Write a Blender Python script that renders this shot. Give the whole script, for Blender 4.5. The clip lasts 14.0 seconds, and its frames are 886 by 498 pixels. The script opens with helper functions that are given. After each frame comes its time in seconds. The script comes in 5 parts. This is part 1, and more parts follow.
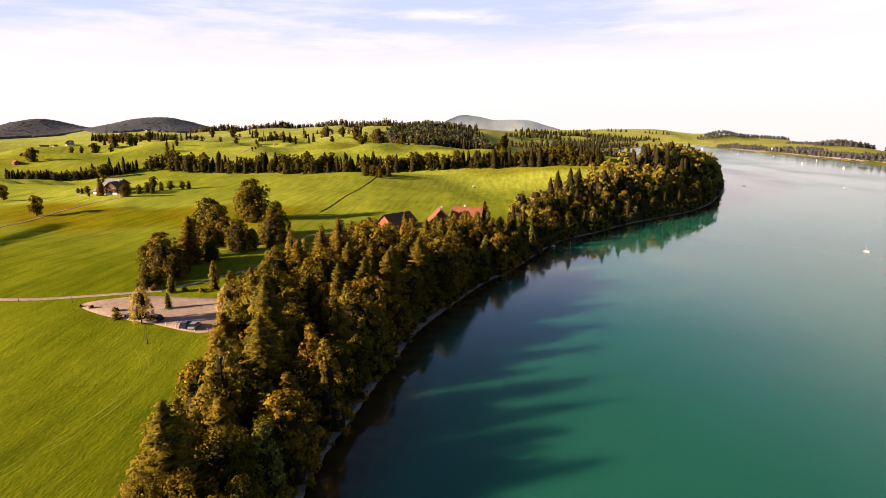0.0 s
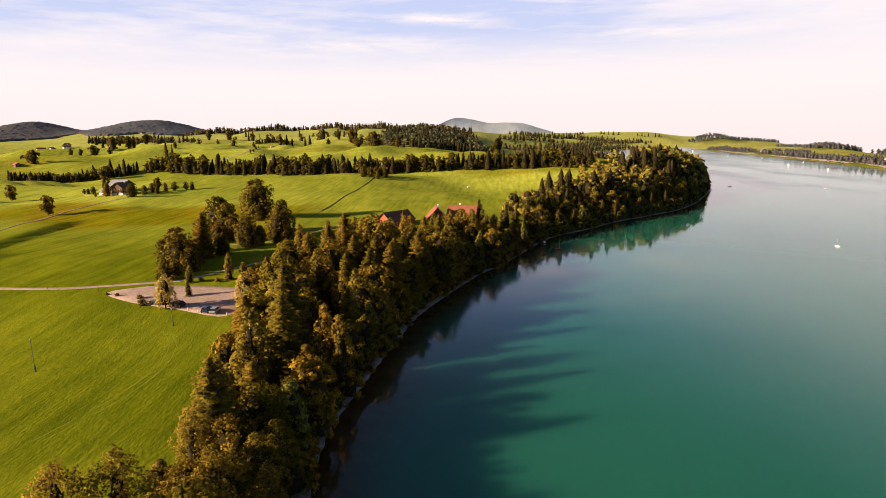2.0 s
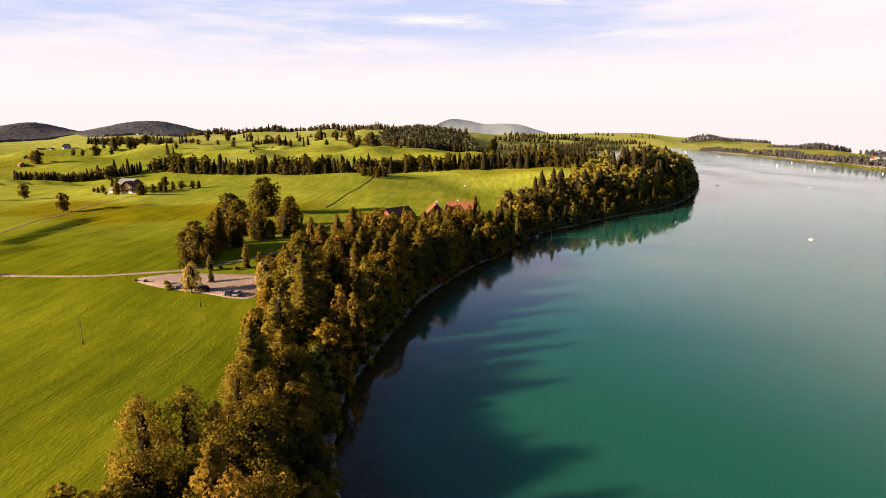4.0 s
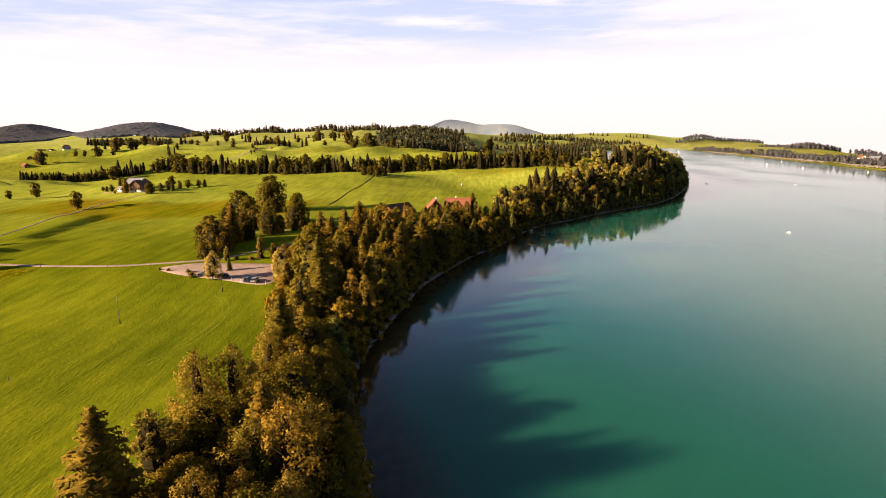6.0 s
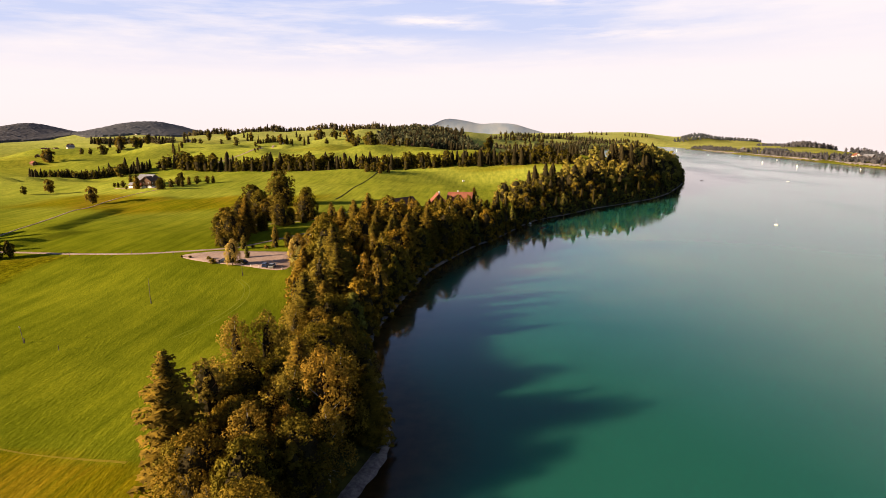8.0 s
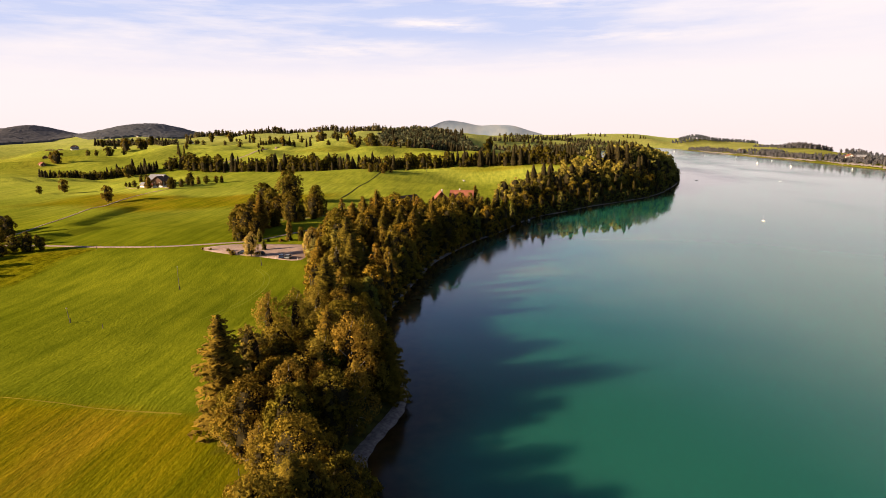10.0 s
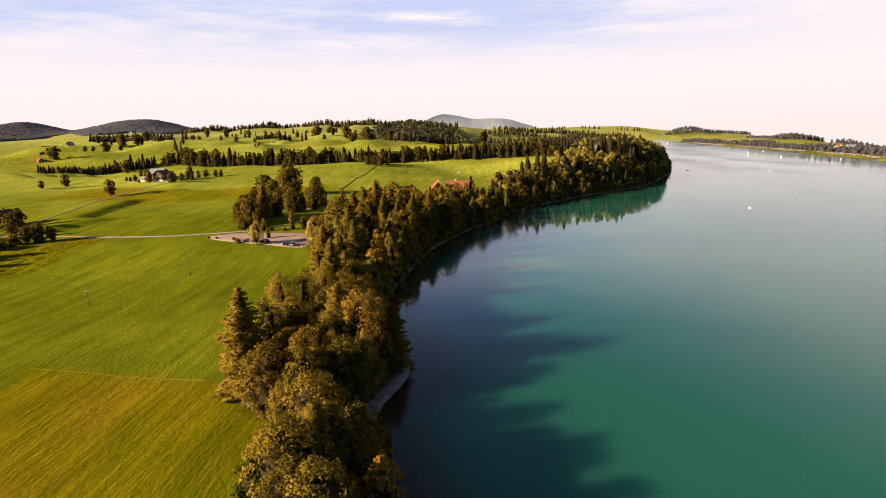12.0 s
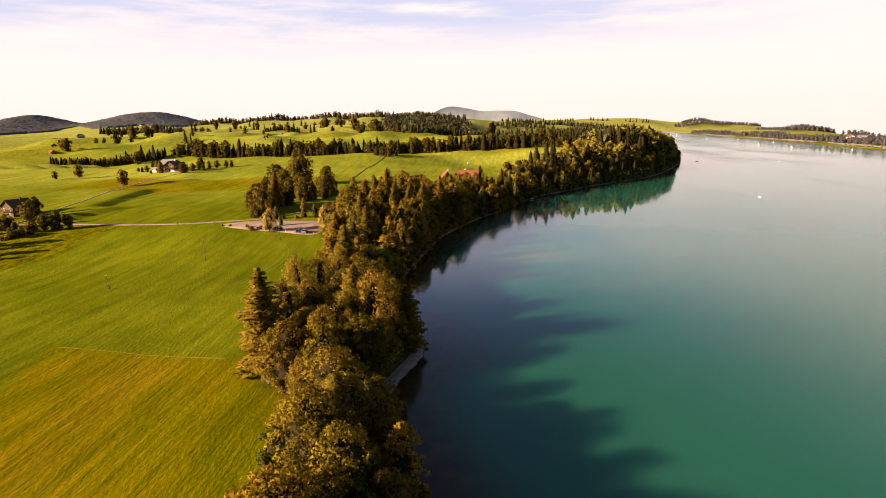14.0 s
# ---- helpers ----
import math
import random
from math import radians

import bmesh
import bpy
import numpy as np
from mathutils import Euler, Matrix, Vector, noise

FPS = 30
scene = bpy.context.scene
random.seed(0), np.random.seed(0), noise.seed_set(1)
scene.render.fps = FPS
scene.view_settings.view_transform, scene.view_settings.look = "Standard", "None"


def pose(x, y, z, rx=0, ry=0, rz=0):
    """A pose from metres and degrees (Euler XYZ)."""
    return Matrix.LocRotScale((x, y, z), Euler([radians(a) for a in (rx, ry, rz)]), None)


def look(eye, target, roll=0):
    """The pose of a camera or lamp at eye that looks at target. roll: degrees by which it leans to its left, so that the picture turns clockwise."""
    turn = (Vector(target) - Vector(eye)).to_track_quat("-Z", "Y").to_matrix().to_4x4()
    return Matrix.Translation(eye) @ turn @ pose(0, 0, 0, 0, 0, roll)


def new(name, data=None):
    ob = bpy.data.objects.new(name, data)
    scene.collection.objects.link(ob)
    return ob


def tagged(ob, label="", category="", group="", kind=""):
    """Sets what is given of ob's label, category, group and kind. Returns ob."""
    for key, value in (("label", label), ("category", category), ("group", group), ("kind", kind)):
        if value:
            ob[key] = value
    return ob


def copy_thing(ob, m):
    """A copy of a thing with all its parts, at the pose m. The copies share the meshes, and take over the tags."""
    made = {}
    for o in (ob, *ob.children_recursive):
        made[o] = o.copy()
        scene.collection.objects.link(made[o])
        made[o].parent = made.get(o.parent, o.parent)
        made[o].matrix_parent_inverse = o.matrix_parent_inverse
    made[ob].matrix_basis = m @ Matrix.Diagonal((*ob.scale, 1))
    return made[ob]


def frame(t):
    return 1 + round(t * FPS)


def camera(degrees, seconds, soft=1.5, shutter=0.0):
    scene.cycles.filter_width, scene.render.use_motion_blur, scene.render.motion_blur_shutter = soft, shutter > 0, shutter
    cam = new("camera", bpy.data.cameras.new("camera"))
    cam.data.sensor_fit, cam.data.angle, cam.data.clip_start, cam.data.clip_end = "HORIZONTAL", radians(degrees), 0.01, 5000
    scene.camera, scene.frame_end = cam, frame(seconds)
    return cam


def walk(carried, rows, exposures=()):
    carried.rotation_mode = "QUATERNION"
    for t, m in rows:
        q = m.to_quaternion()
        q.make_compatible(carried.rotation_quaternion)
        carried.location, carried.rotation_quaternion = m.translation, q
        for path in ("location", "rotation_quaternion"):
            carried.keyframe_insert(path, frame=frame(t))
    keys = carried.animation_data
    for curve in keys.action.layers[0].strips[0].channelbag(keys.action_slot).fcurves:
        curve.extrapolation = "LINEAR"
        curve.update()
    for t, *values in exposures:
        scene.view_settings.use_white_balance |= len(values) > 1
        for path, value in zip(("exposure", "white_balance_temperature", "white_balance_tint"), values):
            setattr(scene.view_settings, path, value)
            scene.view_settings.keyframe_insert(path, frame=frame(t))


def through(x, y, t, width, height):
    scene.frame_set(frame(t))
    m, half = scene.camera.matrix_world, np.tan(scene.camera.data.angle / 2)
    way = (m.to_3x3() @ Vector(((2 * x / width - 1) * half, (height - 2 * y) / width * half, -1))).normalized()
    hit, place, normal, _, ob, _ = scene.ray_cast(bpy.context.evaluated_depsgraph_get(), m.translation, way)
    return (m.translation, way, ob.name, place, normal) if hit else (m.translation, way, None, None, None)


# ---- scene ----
cam = camera(74.0, 14.0, soft=0.55)
PATH = [
    (0, (1.244, -11.466, 53.905), (1.061, -9.513, 53.512), -0.8),
    (0.5, (1.396, -15.326, 53.9), (1.216, -13.373, 53.509), -0.8),
    (1, (1.292, -19.015, 53.797), (1.114, -17.061, 53.408), -0.8),
    (1.5, (1.393, -22.757, 53.583), (1.218, -20.802, 53.196), -0.8),
    (2, (1.552, -26.825, 53.621), (1.388, -24.869, 53.237), -0.8),
    (2.5, (1.552, -30.767, 53.446), (1.391, -28.81, 53.063), -0.8),
    (3, (1.498, -35.0, 53.368), (1.339, -33.044, 52.985), -0.8),
    (5.5, (1.429, -58.191, 53.348), (1.293, -56.232, 52.971), -0.8),
    (6, (1.212, -61.608, 52.878), (1.075, -59.649, 52.499), -0.9),
    (6.5, (0.854, -64.988, 52.477), (0.718, -63.03, 52.096), -0.9),
    (7, (0.753, -68.705, 52.085), (0.616, -66.747, 51.703), -0.9),
    (7.5, (0.476, -72.548, 51.766), (0.339, -70.59, 51.384), -0.9),
    (8, (0.294, -76.345, 51.477), (0.159, -74.387, 51.096), -0.9),
    (10.5, (-0.748, -95.771, 50.581), (-0.879, -93.81, 50.206), -1.0),
    (11, (-0.761, -98.721, 50.356), (-0.883, -96.761, 49.976), -1.1),
    (11.5, (-0.624, -101.299, 50.112), (-0.743, -99.341, 49.725), -1.2),
    (12, (-0.793, -102.921, 49.564), (-0.911, -100.964, 49.169), -1.4),
    (12.5, (-0.703, -104.485, 49.086), (-0.821, -102.529, 48.684), -1.5),
    (13, (-0.958, -105.688, 48.763), (-1.077, -103.734, 48.354), -1.5),
    (13.5, (-1.305, -106.02, 48.292), (-1.432, -104.068, 47.877), -1.6),
    (14, (-1.976, -105.897, 47.862), (-2.119, -103.947, 47.444), -1.5),
]
walk(cam, [(t, look(eye, target, roll)) for t, eye, target, roll in PATH], [(0, 1.4, 6700, 18), (1.2, 1.28, 6700, 18), (3.2, 1.25, 6700, 18), (5.3, 1.42, 6850, 18), (6.0, 1.42, 6850, 18), (6.7, 1.28, 6700, 18), (13.2, 1.25, 6700, 18), (14, 1.37, 7400, 21)])

# ---- light ----
SUN_UP, SUN_FROM = radians(17), radians(202)  # height of the sun, and the bearing it stands at, from +x towards +y
sun_way = Vector((math.cos(SUN_FROM) * math.cos(SUN_UP), math.sin(SUN_FROM) * math.cos(SUN_UP), math.sin(SUN_UP)))
world = bpy.data.worlds.new("sky")
scene.world = world
world.use_nodes = True
sky = world.node_tree.nodes.new("ShaderNodeTexSky")
sky.sky_type, sky.sun_disc = "NISHITA", False
sky.sun_elevation, sky.sun_rotation = SUN_UP, math.pi / 2 - SUN_FROM
sky.air_density, sky.dust_density, sky.ozone_density = 0.55, 0.3, 1.0
background = world.node_tree.nodes["Background"]
background.inputs["Strength"].default_value = 0.052
world.node_tree.links.new(sky.outputs[0], background.inputs["Color"])
sun = new("sun", bpy.data.lights.new("sun", "SUN"))
sun.data.energy, sun.data.angle, sun.data.color = 5.6, radians(1.5), (1.0, 0.80, 0.52)
sun.matrix_world = look((0, 0, 300), Vector((0, 0, 300)) - sun_way)

# ---- materials ----


def material(name, rough=0.8, spec=0.3):
    m = bpy.data.materials.new(name)
    m.use_nodes = True
    b = m.node_tree.nodes["Principled BSDF"]
    b.inputs["Roughness"].default_value = rough
    b.inputs["Specular IOR Level"].default_value = spec
    return m, m.node_tree.nodes, m.node_tree.links, b


def coords(m, stretch=(1, 1, 1), turn=0.0):
    n, l = m.node_tree.nodes, m.node_tree.links
    c, p = n.new("ShaderNodeTexCoord"), n.new("ShaderNodeMapping")
    l.new(c.outputs["Object"], p.inputs["Vector"])
    p.inputs["Scale"].default_value = stretch
    p.inputs["Rotation"].default_value[2] = radians(turn)
    return p.outputs["Vector"]


def grain(m, scale, detail=4.0, stretch=(1, 1, 1), turn=0.0, rough=0.55):
    x = m.node_tree.nodes.new("ShaderNodeTexNoise")
    x.inputs["Scale"].default_value, x.inputs["Detail"].default_value, x.inputs["Roughness"].default_value = scale, detail, rough
    m.node_tree.links.new(coords(m, stretch, turn), x.inputs["Vector"])
    return x.outputs["Fac"]


def ramp(m, fac, stops):
    r = m.node_tree.nodes.new("ShaderNodeValToRGB")
    e = r.color_ramp.elements
    while len(e) < len(stops):
        e.new(0.5)
    for spot, (place, colour) in zip(e, stops):
        spot.position, spot.color = place, (*colour, 1)
    m.node_tree.links.new(fac, r.inputs["Fac"])
    return r.outputs["Color"]


def mix(m, fac, a, b, how="MIX"):
    x = m.node_tree.nodes.new("ShaderNodeMix")
    x.data_type, x.blend_type = "RGBA", how
    for socket, value in ((x.inputs["Factor"], fac), (x.inputs["A"], a), (x.inputs["B"], b)):
        if isinstance(value, (int, float)):
            socket.default_value = value
        elif isinstance(value, tuple):
            socket.default_value = (*value, 1)
        else:
            m.node_tree.links.new(value, socket)
    return x.outputs["Result"]


def relief(m, b, height, strength=0.5, distance=0.1):
    x = m.node_tree.nodes.new("ShaderNodeBump")
    x.inputs["Strength"].default_value, x.inputs["Distance"].default_value = strength, distance
    m.node_tree.links.new(height, x.inputs["Height"])
    m.node_tree.links.new(x.outputs["Normal"], b.inputs["Normal"])


def attribute(m, name):
    a = m.node_tree.nodes.new("ShaderNodeAttribute")
    a.attribute_name = name
    return a.outputs["Fac"]


def surface(name, dark, light, scale=3.0, rough=0.8, spec=0.3, bump=0.3, depth=0.02, metal=0.0, stretch=(1, 1, 1)):
    """A plain two-scale surface: grain and larger stains between a dark and a light tone."""
    m, n, l, b = material(name, rough, spec)
    fine = ramp(m, grain(m, scale, 5, stretch), ((0.3, dark), (0.7, light)))
    worn = ramp(m, grain(m, scale * 0.13, 3), ((0.3, (0.72, 0.72, 0.72)), (0.7, (1, 1, 1))))
    l.new(mix(m, 1.0, fine, worn, "MULTIPLY"), b.inputs["Base Color"])
    b.inputs["Metallic"].default_value = metal
    if bump:
        relief(m, b, grain(m, scale * 2, 5, stretch), bump, depth)
    return m


def grass_material():
    m, n, l, b = material("grass", 0.95, 0.0)
    lush = ramp(m, grain(m, 0.018, 6), ((0.3, (0.120, 0.147, 0.007)), (0.7, (0.190, 0.211, 0.012))))
    hay = ramp(m, grain(m, 0.035, 6, (1, 0.5, 1), -5), ((0.32, (0.180, 0.180, 0.003)), (0.52, (0.235, 0.190, 0.006)), (0.74, (0.295, 0.192, 0.014))))
    # Paler grass that paints low sun and haze onto the farther meadows.
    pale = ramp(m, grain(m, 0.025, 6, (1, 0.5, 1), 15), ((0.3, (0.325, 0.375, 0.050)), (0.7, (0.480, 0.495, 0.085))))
    swath = ramp(m, grain(m, 0.95, 2, (1, 0.018, 1), -5), ((0.36, (0.80, 0.86, 0.82)), (0.62, (1.08, 1.04, 1))))
    stubble = ramp(m, grain(m, 1.9, 3, (1, 0.03, 1), -7), ((0.35, (0.80, 0.84, 0.8)), (0.62, (1.06, 1.03, 1))))
    hay = mix(m, 1.0, mix(m, 1.0, hay, swath, "MULTIPLY"), stubble, "MULTIPLY")
    soil = ramp(m, grain(m, 0.5, 5), ((0.35, (0.030, 0.030, 0.010)), (0.7, (0.075, 0.075, 0.018))))
    rows = ramp(m, grain(m, 0.38, 5, (1.0, 0.06, 1), 6), ((0.34, (0.70, 0.75, 0.70)), (0.62, (1.10, 1.07, 1))))
    tufts = ramp(m, grain(m, 1.7, 6), ((0.28, (0.82, 0.84, 0.8)), (0.66, (1.05, 1.03, 1.0))))
    # Greyish pale tone: distance haze painted over the farthest meadows.
    far_haze = ramp(m, grain(m, 0.012, 5), ((0.3, (0.33, 0.36, 0.12)), (0.7, (0.47, 0.46, 0.20))))
    field = mix(m, attribute(m, "far_haze"), mix(m, attribute(m, "mown"), mix(m, attribute(m, "sun_haze"), lush, pale), hay), far_haze)
    patch = ramp(m, grain(m, 0.13, 8, (1, 0.6, 1), 25, 0.65), ((0.3, (0.70, 0.74, 0.7)), (0.68, (1.12, 1.08, 1.0))))
    field = mix(m, 0.8, field, patch, "MULTIPLY")
    field = mix(m, 0.9, field, rows, "MULTIPLY")
    field = mix(m, 1.0, field, tufts, "MULTIPLY")
    clods = grain(m, 0.42, 4, (1, 0.7, 1), 30, 0.7)
    lumps = ramp(m, clods, ((0.40, (0.52, 0.50, 0.45)), (0.56, (1.1, 1.05, 1.0))))
    l.new(mix(m, attribute(m, "litter"), mix(m, attribute(m, "tussock"), field, mix(m, 1.0, field, lumps, "MULTIPLY")), soil), b.inputs["Base Color"])
    blades, height = grain(m, 1.6, 7, (1, 0.4, 1), 10), n.new("ShaderNodeMath")
    swell = n.new("ShaderNodeMath")
    swell.operation, height.operation, height.inputs[1].default_value = "MULTIPLY", "MULTIPLY_ADD", 1.0
    l.new(clods, swell.inputs[0])
    l.new(attribute(m, "tussock"), swell.inputs[1])
    l.new(blades, height.inputs[0])
    l.new(swell.outputs[0], height.inputs[2])
    relief(m, b, height.outputs[0], 0.6, 0.3)
    return m


def leaf_material(name, dark, light, spread=0.5, through=0.26):
    m, n, l, b = material(name, 0.8, 0.03)
    out = n["Material Output"]
    tone = ramp(m, grain(m, 0.7, 4), ((0.3, dark), (0.7, light)))
    info = n.new("ShaderNodeObjectInfo")
    shade = ramp(m, info.outputs["Random"], ((0.0, (0.98 - spread, 1 - spread, 0.85 - spread)), (0.3, (0.82, 0.90, 0.78)), (0.65, (1, 0.97, 0.92)), (1.0, (1.15, 1.0, 0.8))))
    colour = mix(m, 1.0, tone, shade, "MULTIPLY")
    island = n.new("ShaderNodeNewGeometry")
    speck = ramp(m, island.outputs["Random Per Island"], ((0.0, (0.76, 0.78, 0.75)), (1.0, (1.14, 1.11, 1.05))))
    colour = mix(m, 1.0, colour, speck, "MULTIPLY")
    l.new(colour, b.inputs["Base Color"])
    t, s = n.new("ShaderNodeBsdfTranslucent"), n.new("ShaderNodeMixShader")
    l.new(colour, t.inputs["Color"])
    s.inputs["Fac"].default_value = through
    l.new(b.outputs[0], s.inputs[1])
    l.new(t.outputs[0], s.inputs[2])
    l.new(s.outputs[0], out.inputs["Surface"])
    return m


def water_material():
    m, n, l, b = material("lake_water", 0.06, 0.5)
    b.inputs["IOR"].default_value = 1.333
    open_water = ramp(m, grain(m, 0.006, 3), ((0.3, (0.009, 0.094, 0.060)), (0.7, (0.013, 0.113, 0.080))))
    # Brown band by the bank: lakebed plus dark tree reflections painted into the water.
    bed_and_reflection = ramp(m, grain(m, 0.25, 4), ((0.35, (0.030, 0.017, 0.006)), (0.7, (0.056, 0.034, 0.012))))
    l.new(mix(m, attribute(m, "reflection_band"), open_water, bed_and_reflection), b.inputs["Base Color"])
    b.subsurface_method = "BURLEY"  # light spreads sideways in the milky water
    b.inputs["Subsurface Weight"].default_value = 1.0
    b.inputs["Subsurface Scale"].default_value = 11.0
    b.inputs["Subsurface Radius"].default_value = (0.5, 1.0, 1.0)
    small = grain(m, 0.9, 4, (1, 0.45, 1), 20)
    broad = grain(m, 0.011, 4, (1, 0.3, 1), 62)
    calm = ramp(m, broad, ((0.42, (0.02, 0.02, 0.02)), (0.62, (0.13, 0.13, 0.13))))
    place, wind = n.new("ShaderNodeSeparateXYZ"), n.new("ShaderNodeMapRange")
    l.new(coords(m), place.inputs[0])
    l.new(place.outputs["Y"], wind.inputs["Value"])
    for key, value in (("From Min", 330), ("From Max", 900), ("To Min", 0.0), ("To Max", 0.09)):
        wind.inputs[key].default_value = value
    ruffle = n.new("ShaderNodeMath")
    l.new(calm, ruffle.inputs[0])
    l.new(wind.outputs[0], ruffle.inputs[1])
    l.new(ruffle.outputs[0], b.inputs["Roughness"])
    relief(m, b, small, 0.12, 0.05)
    return m


GRASS = grass_material()
WATER = water_material()
NEEDLE = leaf_material("spruce_needles", (0.057, 0.042, 0.007), (0.237, 0.160, 0.021), 0.25)
LEAF = leaf_material("broad_leaves", (0.075, 0.056, 0.008), (0.317, 0.221, 0.026))
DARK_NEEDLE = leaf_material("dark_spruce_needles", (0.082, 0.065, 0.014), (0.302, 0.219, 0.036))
# Dark tone of some trees; also puts shade into the less sunlit woods.
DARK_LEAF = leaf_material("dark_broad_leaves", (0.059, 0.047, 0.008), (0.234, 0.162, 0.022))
# Farthest woods: distance haze is painted into the leaf colour.
HAZY_LEAF = leaf_material("hazy_far_leaves", (0.085, 0.090, 0.120), (0.130, 0.132, 0.160), 0.15)
# Far woods: a milder haze, painted in as greyer, bluer foliage.
FAR_NEEDLE = leaf_material("hazed_spruce_needles", (0.053, 0.055, 0.039), (0.143, 0.133, 0.088))
FAR_LEAF = leaf_material("hazed_broad_leaves", (0.077, 0.079, 0.047), (0.206, 0.190, 0.117))
PALE_LEAF = leaf_material("pale_leaves", (0.148, 0.103, 0.016), (0.382, 0.253, 0.041), 0.2, 0.38)
OLIVE_LEAF = leaf_material("olive_leaves", (0.109, 0.100, 0.026), (0.353, 0.308, 0.059))
MAPLE_LEAF = leaf_material("maple_leaves", (0.034, 0.040, 0.006), (0.125, 0.128, 0.020), 0.3)
SILVER_LEAF = leaf_material("willow_leaves", (0.250, 0.200, 0.055), (0.480, 0.385, 0.125), 0.15, 0.38)
# Filler inside crowns: twigs and the hollows' shade in one dark colour.
SHADED_TWIGS = surface("shaded_twigs", (0.020, 0.016, 0.007), (0.046, 0.035, 0.014), 3.0, 0.95, 0.05, 0.5, 0.1)
BARK = surface("bark", (0.05, 0.035, 0.022), (0.14, 0.105, 0.07), 4, 0.9, 0.1, 0.6, 0.05, stretch=(1, 1, 0.2))
RED_BARK = surface("pine_bark", (0.16, 0.075, 0.035), (0.34, 0.17, 0.085), 4, 0.9, 0.1, 0.5, 0.04, stretch=(1, 1, 0.2))
PALE_BARK = surface("birch_bark", (0.25, 0.23, 0.2), (0.6, 0.57, 0.52), 5, 0.7, 0.2, 0.3, 0.02, stretch=(1, 1, 3))
GRAVEL = surface("gravel", (0.33, 0.230, 0.185), (0.51, 0.370, 0.305), 1.2, 0.95, 0.1, 0.6, 0.05)
BEACH = surface("shore_pebbles", (0.12, 0.10, 0.09), (0.28, 0.245, 0.22), 1.5, 0.9, 0.2, 0.7, 0.08)
TILE_RED = surface("clay_roof", (0.20, 0.065, 0.036), (0.34, 0.125, 0.072), 2.0, 0.8, 0.2, 0.4, 0.03, stretch=(1, 3, 3))
TILE_BROWN = surface("brown_roof", (0.085, 0.048, 0.032), (0.16, 0.095, 0.065), 2.0, 0.8, 0.2, 0.4, 0.03)
TILE_GREY = surface("grey_roof", (0.14, 0.14, 0.16), (0.26, 0.26, 0.29), 2.0, 0.7, 0.3, 0.4, 0.03)
PLASTER = surface("white_plaster", (0.66, 0.62, 0.57), (0.82, 0.79, 0.74), 1.5, 0.9, 0.2, 0.2, 0.01)
TIMBER = surface("dark_timber", (0.075, 0.038, 0.020), (0.16, 0.085, 0.045), 3.0, 0.8, 0.2, 0.4, 0.02, stretch=(1, 1, 6))
RED_WOOD = surface("red_brown_boards", (0.26, 0.062, 0.030), (0.42, 0.12, 0.06), 3.0, 0.8, 0.2, 0.4, 0.02, stretch=(6, 6, 1))
GREY_WOOD = surface("weathered_pole", (0.07, 0.055, 0.045), (0.18, 0.15, 0.125), 4.0, 0.9, 0.1, 0.4, 0.02, stretch=(3, 3, 0.4))
DARK_GLASS = surface("window_glass", (0.012, 0.014, 0.018), (0.03, 0.034, 0.04), 1.0, 0.08, 0.6, 0)

# ---- the lie of the land ----
# The lake's outline: up the near shore to the wooded point, round the far end, back down the other side.
LAKE = [(-8, -700), (-9, -250), (-3, -120), (-6, -66), (-10, -42), (-16, -20), (-19, -6), (-15.5, 10), (-17.5, 24), (-25, 48), (-28, 70),
        (-26, 95), (-23, 121), (-19, 146), (-4, 192), (7, 214), (30, 272), (55, 303), (75, 330), (98, 353), (127, 384),
        (148, 415), (166, 450), (200, 528), (233, 625), (256, 705), (245, 770), (200, 840), (150, 1000), (180, 1350),
        (330, 1650), (430, 1850), (610, 2080), (585, 1560), (556, 1200), (540, 980), (527, 830), (510, 690), (480, 500),
        (450, 100), (460, -700)]
# Swells and hollows: x, y, spread in x and y, height.
SWELLS = [(-165, 475, 110, 45, 5.0), (60, 530, 70, 45, 5), (-15, 455, 60, 55, -6), (-60, 600, 420, 55, -9), (-285, 440, 70, 60, 4), (-420, 560, 160, 90, -10),
          (-500, 900, 200, 160, 8), (-230, 800, 160, 70, 5), (-950, 1000, 200, 300, -16), (-1640, 1750, 420, 480, -34),
          (-80, 1250, 420, 140, 7), (-500, 1800, 480, 260, 22), (-1790, 3000, 290, 300, 92), (-2420, 2960, 215, 300, 84), (150, 1700, 250, 200, 6), (-160, 180, 40, 16, 1.2)]
# Grassy banks: from x, y to x, y, and how far the ground drops on their eastern side.
BANKS = [(-520, 470, -445, 555, 6.0), (-650, 640, -555, 730, 8.0), (-720, 790, -610, 880, 7.0), (-560, 790, -480, 850, 5.0), (-420, 880, -330, 930, 5.0), (-207, 190, -221, 268, 2.0), (-200, 155, -189, 184, 1.7), (-236, 300, -215, 318, 1.3)]


def smooth(a, b, v):
    v = np.clip((v - a) / (b - a), 0, 1)
    return v * v * (3 - 2 * v)


def curve_through(points, steps=8, closed=False):
    """Catmull-Rom points along a line of corners."""
    p = np.array(points, float)
    q = np.vstack([p[-1:], p, p[:2]]) if closed else np.vstack([2 * p[0] - p[1], p, 2 * p[-1] - p[-2]])
    out = []
    for k in range(len(q) - 3):
        a, b, c, d = q[k : k + 4]
        for s in np.arange(steps) / steps:
            out.append(0.5 * (2 * b + (c - a) * s + (2 * a - 5 * b + 4 * c - d) * s**2 + (3 * b - a - 3 * c + d) * s**3))
    return np.array(out if closed else out + [q[-2]])


SHORE = curve_through(LAKE, 6, True)


